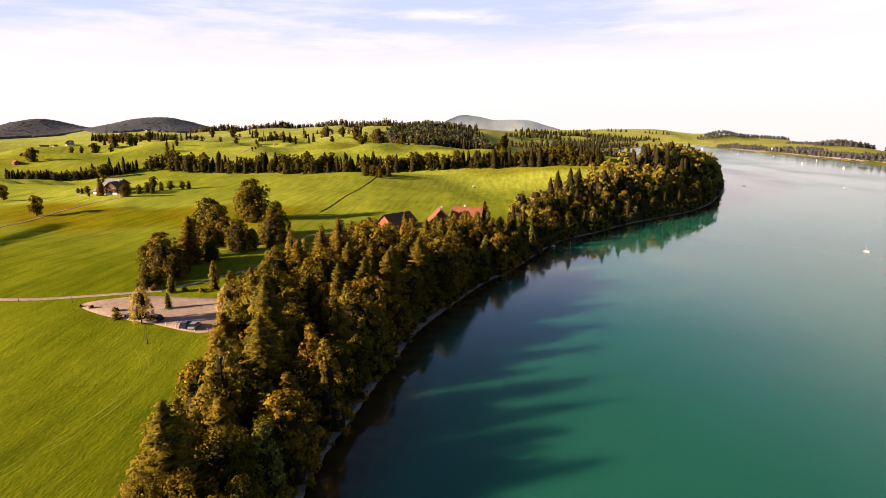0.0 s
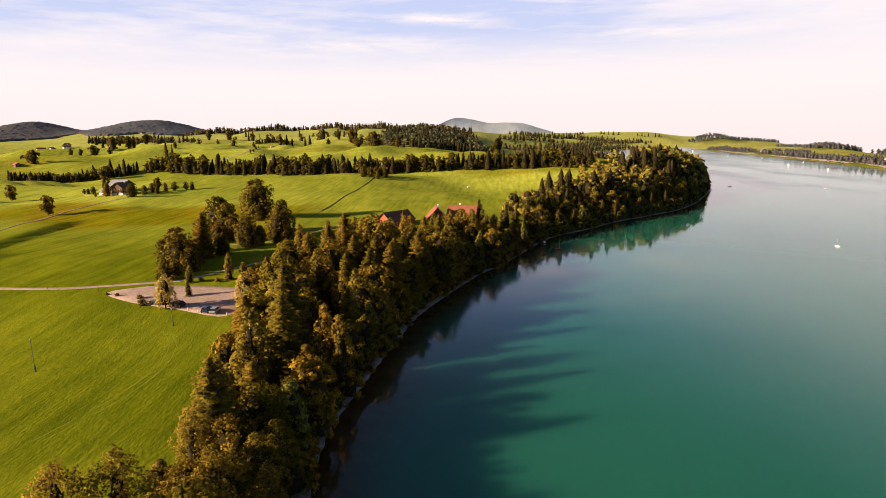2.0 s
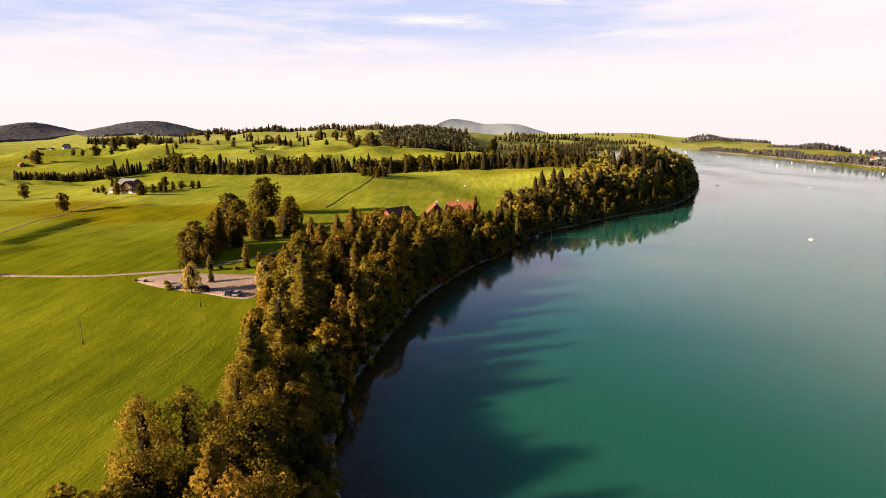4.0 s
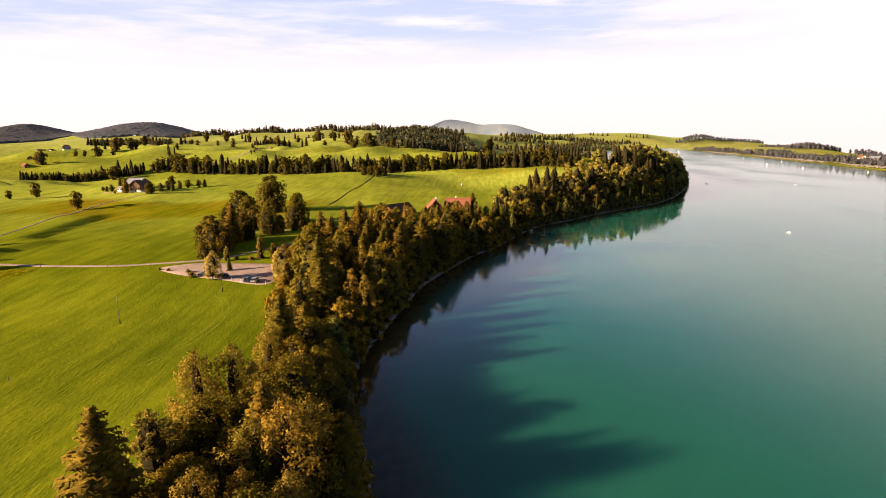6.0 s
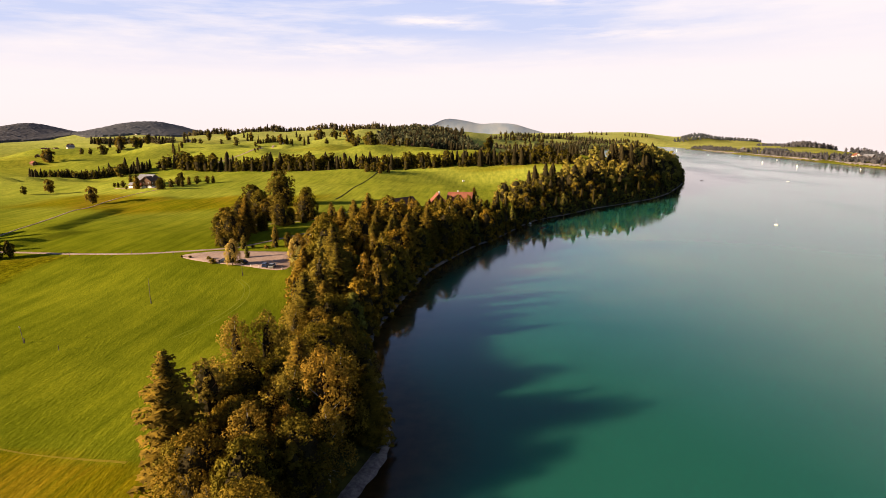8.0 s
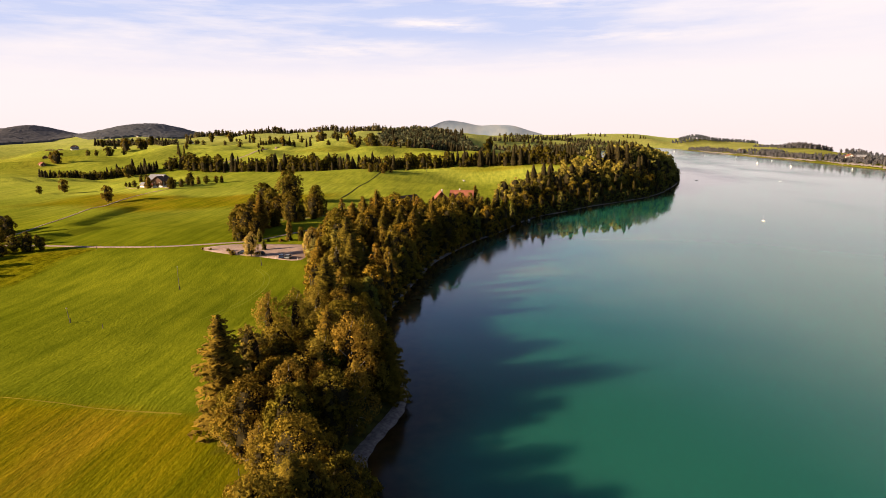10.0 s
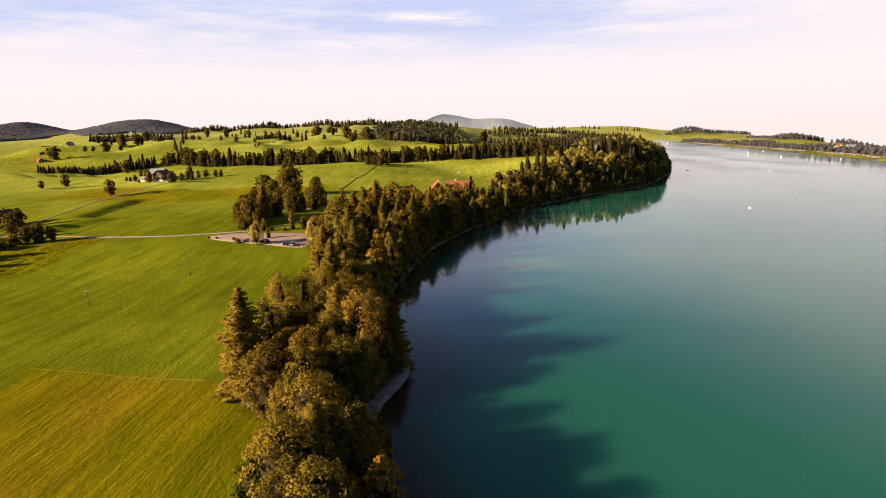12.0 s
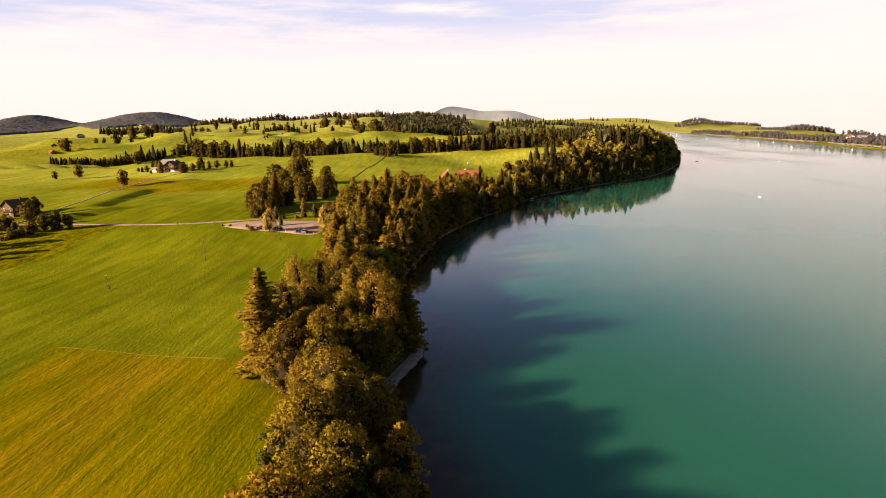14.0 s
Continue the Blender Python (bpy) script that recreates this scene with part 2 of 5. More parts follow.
def from_shore(x, y):
    """Metres from the lake's edge: positive on land, negative over water."""
    x, y = np.ravel(x).astype(float), np.ravel(y).astype(float)
    best, inside = np.full(x.shape, 1e18), np.zeros(x.shape, bool)
    for (ax, ay), (bx, by) in zip(SHORE, np.roll(SHORE, -1, 0)):
        dx, dy = bx - ax, by - ay
        s = np.clip(((x - ax) * dx + (y - ay) * dy) / (dx * dx + dy * dy + 1e-9), 0, 1)
        best = np.minimum(best, (ax + s * dx - x) ** 2 + (ay + s * dy - y) ** 2)
        if dy:
            inside ^= ((ay > y) != (by > y)) & (x < dx * (y - ay) / dy + ax)
    return np.where(inside, -1, 1) * np.sqrt(best)


def ground_z(x, y):
    x, y = np.broadcast_arrays(np.asarray(x, float), np.asarray(y, float))
    shape = x.shape
    x, y = x.ravel(), y.ravel()
    d = from_shore(x, y)
    up = np.zeros(x.shape)
    for off in (-40, 0, 40):
        up += np.interp(y + off * np.clip((y - 100) / 400, 0.1, 1), (-700, 0, 75, 100, 125, 150, 300, 450, 600, 900, 1400, 2000, 3000, 4700), (1.5, 1.2, 1.2, 2.4, 5.6, 7, 9.5, 14, 18, 29, 49, 48, 48, 45)) / 3
    west = up.copy()
    for cx, cy, sx, sy, h in SWELLS:
        west += h * np.exp(-(((x - cx) / sx) ** 2) - ((y - cy) / sy) ** 2)
    west += 1.3 * np.sin(x / 27 + 1.3 * np.sin(y / 45)) * np.sin(y / 35 + 0.4) * smooth(230, 420, y) + 0.35 * np.sin(x / 17 + 2 + np.sin(y / 21)) * smooth(20, 60, d) * smooth(160, 120, y)
    west += (5.0 * np.sin((x + 0.5 * y) / 34 + 1.4 * np.sin(y / 90)) * np.sin((y - 0.4 * x) / 47 + 1) + 2.6 * np.sin((x - 0.3 * y) / 15 + np.sin(y / 40)) * np.sin((y + 0.2 * x) / 26)) * smooth(560, 800, y) * smooth(2600, 1900, y)
    west += 0.45 * np.sin((x + 0.7 * y) / 11 + 1.7 * np.sin((x - y) / 60)) * np.sin((y - x) / 33 + 2) * smooth(170, 260, y) * smooth(700, 520, y)
    west += 1.6 * np.sin(x / 61 + 0.7) * np.sin(y / 83) * smooth(200, 500, y) + 4 * np.sin(x / 190 + 1) * np.cos(y / 230) * smooth(700, 1300, y)
    for ax, ay, bx, by, h in BANKS:
        run = math.hypot(bx - ax, by - ay)
        along = ((x - ax) * (bx - ax) + (y - ay) * (by - ay)) / run**2
        off = ((x - ax) * (by - ay) - (y - ay) * (bx - ax)) / run
        west += h * smooth(-42, -3, off) * smooth(3.5, -2.5, off) * smooth(-0.25, 0.15, along) * smooth(1.25, 0.85, along)
    east = np.interp(d, (0, 60, 300, 800, 2000, 4000), (0.5, 1.5, 5, 9, 12, 12)) + 3 * np.sin(x / 170) * np.cos(y / 210) * smooth(60, 500, d)
    reach = np.hypot(x, y + 72)
    east = np.minimum(east, 50 - 0.1 * np.maximum(0, x / np.maximum(y + 72, 1) - 0.26) * reach)
    east += 27 * np.exp(-(((x - 785) / 62) ** 2) - ((y - 2200) / 130) ** 2) + 11 * np.exp(-(((x - 890) / 95) ** 2) - ((y - 2180) / 120) ** 2) + 7 * np.exp(-(((x - 829) / 70) ** 2) - ((y - 1500) / 70) ** 2) + 5 * np.exp(-(((x - 900) / 80) ** 2) - ((y - 1330) / 60) ** 2)
    far = smooth(430, 620, x - 0.02 * y) * np.maximum(smooth(2300, 1900, y), smooth(0.24, 0.32, x / np.maximum(y + 72, 1)))
    land = west * (1 - far) + east * far
    far_off = smooth(550, 1200, y) * (1 - far)
    foot = 0.35 * (1 - far_off)
    shore_rise = foot * smooth(0, 6, d) + (1 - foot) * smooth(5, 42 + 420 * far_off, d)
    z = np.where(d > 0, -0.7 + 1.2 * smooth(0, 5, d) + np.where(d < 150, np.maximum(land, 0.5), land) * shore_rise, -0.7 - np.minimum(7, -0.2 * d))
    return z.reshape(shape)


def on_ground(x, y):
    return float(ground_z(x, y))

# ---- end of land ----


def mesh_object(name, verts, faces, mat, parent=None, label="", flat=True):
    me = bpy.data.meshes.new(name)
    me.from_pydata(verts if isinstance(verts, list) else verts.tolist(), [], faces if isinstance(faces, list) else faces.tolist())
    for one in mat if isinstance(mat, (list, tuple)) else (mat,):
        me.materials.append(one)
    if not flat:
        me.polygons.foreach_set("use_smooth", [True] * len(me.polygons))
    me.update()
    ob = new(name, me)
    if parent:
        ob.parent = parent
    return tagged(ob, label)


def part(name, bm, mat, parent, label=""):
    me = bpy.data.meshes.new(name)
    bm.to_mesh(me)
    bm.free()
    me.materials.append(mat)
    ob = new(name, me)
    ob.parent = parent
    return tagged(ob, label)


def thing(name, x, y, z, turn=0.0):
    e = new(name)
    e.empty_display_size = 0.5
    e.matrix_world = pose(x, y, z, 0, 0, turn)
    return e


def box(bm, x0, x1, y0, y1, z0, z1, bevel=0.0):
    v = [bm.verts.new((x, y, z)) for x in (x0, x1) for y in (y0, y1) for z in (z0, z1)]
    f = [bm.faces.new([v[k] for k in q]) for q in ((0, 1, 3, 2), (4, 6, 7, 5), (0, 4, 5, 1), (2, 3, 7, 6), (0, 2, 6, 4), (1, 5, 7, 3))]
    if bevel:
        bmesh.ops.bevel(bm, geom=list({e for q in f for e in q.edges}), offset=bevel, segments=1, affect="EDGES")
    return bm


def tube(bm, a, b, r0, r1, sides=7):
    a, b = Vector(a), Vector(b)
    turn = (b - a).to_track_quat("Z", "Y")
    low, high = [], []
    for k in range(sides):
        c = Vector((math.cos(k * 2 * math.pi / sides), math.sin(k * 2 * math.pi / sides), 0))
        low.append(bm.verts.new(a + turn @ (c * r0)))
        high.append(bm.verts.new(b + turn @ (c * r1)))
    for k in range(sides):
        bm.faces.new((low[k], low[k - 1], high[k - 1], high[k])[::-1])
    bm.faces.new(high)
    bm.faces.new(low[::-1])
    return bm


# ---- ground, water, sky ----
def steps(fine_from, fine_to, fine, low, high, grow=1.09):
    mid = list(np.arange(fine_from, fine_to + fine / 2, fine))
    up, down, s = [mid[-1]], [mid[0]], fine
    while up[-1] < high:
        s *= grow
        up.append(up[-1] + s)
    s = fine
    while down[-1] > low:
        s *= grow
        down.append(down[-1] - s)
    return np.array(down[:0:-1] + mid + up[1:])


# The near edge of the lakeside wood, where it meets the meadow.
WOOD_EDGE = curve_through([(-24, -90), (-26, -60), (-29, -40), (-33, -22), (-37, -12), (-46, -4), (-52, 7), (-45, 20), (-42, 34), (-45, 52), (-50, 70),
                           (-57, 90), (-64, 115), (-68, 124), (-71, 140), (-68, 160), (-60, 185), (-48, 215), (-34, 235), (-12, 255)], 6)


def wood_left(y):
    return np.interp(y, WOOD_EDGE[:, 1], WOOD_EDGE[:, 0])


def shore_x(y):
    west = curve_through(LAKE[1:25], 6)
    return np.interp(y, west[:, 1], west[:, 0])


gx, gy = steps(-330, 262, 3.0, -3400, 2600), steps(-75, 560, 3.0, -700, 4700)
X, Y = np.meshgrid(gx, gy)
Z = ground_z(X, Y)
nx, ny = len(gx), len(gy)
k = np.arange(nx * ny).reshape(ny, nx)
quads = np.stack([k[:-1, :-1], k[:-1, 1:], k[1:, 1:], k[1:, :-1]], -1).reshape(-1, 4)
ground = mesh_object("ground", np.stack([X, Y, Z], -1).reshape(-1, 3), quads, GRASS, flat=False)
tagged(ground, "rolling green alpine meadows with mown yellowish strips", "ground", kind="structure")
x, y = X.ravel(), Y.ravel()
line = 10.5 - 0.15 * (x + 97)
mown = 0.9 * smooth(1.6, -1.6, y - line) * smooth(-30, -36, x) * smooth(-99, -96, x - 0.27 * (10.5 - y))
wave = 12 * np.sin(x / 40) + 8 * np.sin(x / 17 + 2)
mown += 0.85 * smooth(250, 280, y + wave) * smooth(345, 325, y + wave) * smooth(-90, -120, x) * smooth(-330, -290, x)
mown += 0.65 * smooth(500, 520, y) * smooth(600, 560, y) * smooth(-40, 10, x) * smooth(130, 80, x)
tussock = smooth(-163, -167, x - 0.12 * (y - 110) + 2.5 * np.sin(y / 9)) * smooth(30, 50, y) * smooth(143, 138, y)
mown += 0.6 * tussock
mown += 0.5 * smooth(470, 560, x) * (y < 2600) + 0.35 * (np.sin(x / 130 + np.sin(y / 90)) * np.sin(y / 105 + 1.7) > 0.25) * smooth(560, 620, y)
wl, sx = wood_left(y), shore_x(y)
litter = smooth(-1, 3, x - wl) * smooth(262, 240, y) * (x < sx + 8)
litter = np.maximum(litter, smooth(26, 14, from_shore(x, y)) * (x < 300) * (y > 200))
for cx, cy, rx, ry in ((-135, 1350, 105, 300), (-60, 1130, 60, 78), (790, 2190, 85, 85), (829, 1500, 66, 54)):
    litter = np.maximum(litter, smooth(1.05, 0.9, ((x - cx) / rx) ** 2 + ((y - cy) / ry) ** 2))
# how much painted sun and haze lightens the meadows, growing with distance
sun_haze = (0.75 * smooth(150, 400, y) + 0.25 * smooth(600, 1000, y)) * (0.75 + 0.25 * np.sin(x / 90 + y / 70))
litter = np.maximum(litter, 0.8 * smooth(75, 50, from_shore(x, y)) * (x > 470) * (y < 1700) * (from_shore(x, y) > 0))
for key, values in (("mown", np.clip(mown, 0, 1)), ("litter", litter), ("sun_haze", sun_haze), ("far_haze", 0.55 * smooth(700, 1700, y)), ("tussock", tussock)):
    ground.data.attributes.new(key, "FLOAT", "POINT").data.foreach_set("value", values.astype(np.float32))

# the lake: one level sheet whose edge runs a little way under the banks
wx, wy = steps(-48, 66, 3.0, -60, 660, 1.07), steps(-120, 330, 3.0, -700, 2140, 1.05)
X, Y = np.meshgrid(wx, wy)
deep = -from_shore(X, Y)
k = np.arange(X.size).reshape(X.shape)
quads = np.stack([k[:-1, :-1], k[:-1, 1:], k[1:, 1:], k[1:, :-1]], -1).reshape(-1, 4)
quads = quads[(deep[quads] > -7 - 0.02 * np.abs(Y.ravel()[quads])).any(1)]
water = mesh_object("water", np.stack([X, Y, np.zeros(X.shape)], -1).reshape(-1, 3), quads, WATER, flat=False)
water.data.attributes.new("reflection_band", "FLOAT", "POINT").data.foreach_set("value", smooth(17 + 2.5 * np.sin(Y.ravel() / 11), 1.5, deep).astype(np.float32))
tagged(water, "calm turquoise green lake with faint wind streaks", "lake", kind="structure")


def ribbon(name, line, width, mat, lift, label, category, wobble=0.0, under=0.35, cross=5):
    """A strip laid over the ground along a line, a little raised, with its sides let into the turf."""
    line = np.array(line, float)
    gone = np.r_[0, np.cumsum(np.hypot(*np.diff(line, axis=0).T))]
    s = np.arange(0, gone[-1], 1.6)
    px, py = np.interp(s, gone, line[:, 0]), np.interp(s, gone, line[:, 1])
    tx, ty = np.gradient(px), np.gradient(py)
    n = np.hypot(tx, ty)
    rng = np.random.default_rng(len(line))
    verts = []
    for u in np.linspace(-1, 1, cross):
        half = width / 2 + wobble * np.interp(s, np.arange(0, gone[-1] + 6, 3), rng.normal(0, 1, len(np.arange(0, gone[-1] + 6, 3))))
        vx, vy = px - ty / n * u * half, py + tx / n * u * half
        verts.append(np.stack([vx, vy, ground_z(vx, vy) + (lift if abs(u) < 0.99 else lift - under)], -1))
    m = len(s)
    verts = np.stack(verts, 1).reshape(-1, 3)
    k = np.arange(m * cross).reshape(m, cross)
    faces = np.stack([k[:-1, :-1], k[1:, :-1], k[1:, 1:], k[:-1, 1:]], -1).reshape(-1, 4)
    return tagged(mesh_object(name, verts, faces, mat, flat=False), label, category, kind="structure")


# pebbly strand along the near shore
west = curve_through(LAKE[2:26], 10)
bank_s = np.r_[0, np.cumsum(np.hypot(*np.diff(west, axis=0).T))]
s = np.arange(0, bank_s[-1], 1.5)
px, py = np.interp(s, bank_s, west[:, 0]), np.interp(s, bank_s, west[:, 1])
tx, ty = np.gradient(px), np.gradient(py)
n = np.hypot(tx, ty)
rng = np.random.default_rng(5)
rows, wide = [], 1.0 + 0.4 * np.exp(-(((py - 6) / 13) ** 2)) + 0.5 * np.sin(s / 13) + 0.25 * np.interp(s, np.arange(0, s[-1] + 9, 4), rng.normal(0, 1, len(np.arange(0, s[-1] + 9, 4))))
for u, h in ((-2.2, -0.75), (-0.5, -0.12), (0.2, 0.06), (0.7, 0.2), (1.3, 0.34), (4.5, -0.2)):
    uu = u * np.where(u > 0, np.clip(wide, 0.5, 2.6), 1)
    rows.append(np.stack([px - ty / n * uu, py + tx / n * uu, np.full(len(s), h) + 0.04 * np.sin(s * 1.3 + u)], -1))
k = np.arange(len(s) * 6).reshape(len(s), 6)
strand = mesh_object("strand", np.stack(rows, 1).reshape(-1, 3), np.stack([k[:-1, :-1], k[:-1, 1:], k[1:, 1:], k[1:, :-1]], -1).reshape(-1, 4)[:, ::-1], BEACH, flat=False)
tagged(strand, "narrow pale pebble strand along the lake", "beach", kind="structure")

ROAD = curve_through([(-245, 152), (-222, 147), (-192, 146.5), (-162, 143.5), (-135, 143), (-118, 147), (-106, 151), (-100, 153)], 6)
ribbon("road", ROAD, 3.4, GRAVEL, 0.10, "pale gravel farm road across the meadow", "road", 0.1)
ribbon("farm_lane", curve_through([(-219, 149), (-223, 181), (-231, 214), (-240, 247), (-252, 289), (-259, 328), (-257, 346), (-249, 358), (-253, 368), (-270, 376), (-290, 380), (-300, 386)], 6), 1.4, GRAVEL, 0.22, "thin pale farm lane through grass", "lane", 0.15)
ribbon("lakeside_path", curve_through([(-100, 153), (-91, 167), (-78, 190), (-66, 210), (-52, 232), (-42, 250)], 6), 2.6, GRAVEL, 0.10, "pale gravel path to the farmhouse", "path", 0.15)
ribbon("meadow_path", curve_through([(-118, 206), (-107, 211), (-91, 224), (-79, 246), (-70, 262)], 6), 1.5, GRAVEL, 0.08, "narrow pale path through grass", "path", 0.15)
ribbon("edge_track", WOOD_EDGE[18:74] + np.array((1.6, 0)), 1.2, BEACH, 0.08, "gravel track at the edge of the wood", "track", 0.25)
east_line = curve_through([(585, 1560), (556, 1200), (540, 980), (527, 830), (510, 690), (480, 500)], 8)
ribbon("far_strand", east_line + np.array((3.5, 0)), 1.3, BEACH, 0.5, "thin pale strand on the far shore", "beach", 0.6)
ribbon("hill_lane", curve_through([(-347, 664), (-338, 720), (-335, 777), (-350, 880), (-365, 985), (-380, 1060)], 6), 4, GRAVEL, 0.3, "pale lane up the far hill", "lane", 0.3)
LOT = [(-117, 139), (-104, 130.5), (-88, 126), (-69, 122), (-71.5, 143), (-75, 146), (-88, 147), (-99, 147.5), (-108, 146)]
lot = curve_through(LOT, 4, True)
centre = lot.mean(0)
verts, faces, m = [], [], len(lot)
for u in (0.0, 0.35, 0.7, 0.96, 1.0):
    ring = centre + (lot - centre) * u
    verts += [(a, b, c + (0.14 if u < 0.99 else -0.2)) for (a, b), c in zip(ring, ground_z(ring[:, 0], ring[:, 1]))]
faces = [(a * m + b, a * m + (b + 1) % m, (a + 1) * m + (b + 1) % m, (a + 1) * m + b) for a in range(4) for b in range(m)]
tagged(mesh_object("parking_lot", verts, faces, GRAVEL, flat=False), "pinkish gravel parking lot beside the meadow", "parking lot", kind="structure")


# Thin clouds: how far east, how high, half length, half thickness, tilt, density; the last one is a broad veil, mostly
# out of view, added to brighten the lake's reflections at right.
WISPS = [(-340, 870, 560, 62, 3, 1.0), (-1850, 1030, 330, 75, -12, 0.8), (2330, 840, 950, 85, 3, 1.0), (2850, 1020, 300, 95, 8, 1.0), (560, 985, 760, 45, 4, 0.8),
         (-1050, 690, 1100, 90, -3, 0.8), (1250, 730, 950, 55, 2, 0.8), (3300, 1150, 2700, 1350, 0, 1.0)]


def sky_backdrop():
    m = bpy.data.materials.new("cirrus")
    m.use_nodes = True
    n, l = m.node_tree.nodes, m.node_tree.links
    n.remove(n["Principled BSDF"])
    height = n.new("ShaderNodeSeparateXYZ")
    c = n.new("ShaderNodeTexCoord")
    l.new(c.outputs["Object"], height.inputs[0])
    span = n.new("ShaderNodeMapRange")
    span.inputs["From Min"].default_value, span.inputs["From Max"].default_value = 0, 1400
    l.new(height.outputs["Z"], span.inputs["Value"])
    haze = ramp(m, span.outputs[0], ((0.0, (1, 1, 1)), (0.34, (0.96, 0.96, 0.96)), (0.45, (0.66, 0.66, 0.66)), (0.56, (0.22, 0.22, 0.22)), (1.0, (0.0, 0.0, 0.0))))
    wisps = ramp(m, grain(m, 0.0011, 7, (0.5, 0.5, 3.0), 0, 0.6), ((0.50, (0, 0, 0)), (0.72, (0.95, 0.95, 0.95))))
    streak = ramp(m, grain(m, 0.0032, 6, (0.35, 0.35, 3.6), 0, 0.6), ((0.5, (0, 0, 0)), (0.78, (0.7, 0.7, 0.7))))
    cover = mix(m, 1.0, mix(m, 1.0, haze, wisps, "SCREEN"), streak, "SCREEN")
    tint = ramp(m, span.outputs[0], ((0.0, (1.0, 0.89, 0.86)), (0.25, (1.0, 0.95, 0.93)), (1.0, (0.98, 0.97, 1.0))))
    veil = None
    for east, high, long, thick, tilt, dense in WISPS:
        spot, blob = n.new("ShaderNodeMapping"), n.new("ShaderNodeTexGradient")
        spot.vector_type, blob.gradient_type = "TEXTURE", "SPHERICAL"
        spot.inputs["Location"].default_value = (east, 0, high)
        spot.inputs["Rotation"].default_value = (0, radians(tilt), 0)
        spot.inputs["Scale"].default_value = (long, 90000, thick)
        l.new(c.outputs["Object"], spot.inputs["Vector"])
        l.new(spot.outputs["Vector"], blob.inputs["Vector"])
        soft = ramp(m, blob.outputs["Fac"], ((0.0, (0, 0, 0)), (0.75, (dense, dense, dense))))
        if thick < 400:
            soft = mix(m, 1.0, soft, ramp(m, grain(m, 0.0045, 6, (0.5, 0.5, 4.0), tilt, 0.65), ((0.36, (0, 0, 0)), (0.6, (1, 1, 1)))), "MULTIPLY")
        else:
            veil = soft
        cover = mix(m, 1.0, cover, soft, "SCREEN")
    height_fade = ramp(m, span.outputs[0], ((0.74, (1, 1, 1)), (1.0, (0.25, 0.25, 0.25))))
    blue = ramp(m, span.outputs[0], ((0.7, (0.50, 0.64, 0.95)), (1.0, (0.24, 0.38, 0.74))))
    colour = mix(m, mix(m, 1.0, cover, mix(m, 1.0, height_fade, veil, "SCREEN"), "MULTIPLY"), blue, tint)
    glow = n.new("ShaderNodeEmission")
    l.new(colour, glow.inputs["Color"])
    glow.inputs["Strength"].default_value = 0.415
    clear, blend = n.new("ShaderNodeBsdfTransparent"), n.new("ShaderNodeMixShader")
    thin = n.new("ShaderNodeMapRange")
    thin.interpolation_type = "SMOOTHSTEP"
    thin.inputs["From Min"].default_value, thin.inputs["From Max"].default_value = 1000, 2000
    l.new(height.outputs["Z"], thin.inputs["Value"])
    open_sky = mix(m, veil, thin.outputs[0], (0.0, 0.0, 0.0))
    l.new(open_sky, blend.inputs["Fac"])
    l.new(glow.outputs[0], blend.inputs[1])
    l.new(clear.outputs[0], blend.inputs[2])
    l.new(blend.outputs[0], n["Material Output"].inputs["Surface"])
    arc = np.radians(np.linspace(8, 136, 60))
    rise = ((4600, -420), (4600, 0), (4560, 600), (4400, 1300), (4050, 2200), (3400, 3100), (2600, 3950))
    verts = [(r * math.cos(a), r * math.sin(a), h) for r, h in rise for a in arc]
    faces = [(r * 60 + c, r * 60 + c + 1, (r + 1) * 60 + c + 1, (r + 1) * 60 + c) for r in range(6) for c in range(59)]
    tagged(mesh_object("sky_backdrop", verts, faces, m), "pale pinkish sky with thin cirrus streaks", "sky", kind="structure")


sky_backdrop()

# ---- trees ----


def outward(tris, normals):
    """Turns every triangle so that its front faces the way its twig faces."""
    back = ((np.cross(tris[:, 1] - tris[:, 0], tris[:, 2] - tris[:, 0])) * normals).sum(1) < 0
    tris[back] = tris[back][:, ::-1]
    return tris.reshape(-1, 3), np.repeat(normals / (np.linalg.norm(normals, axis=1)[:, None] + 1e-9), 3, 0)


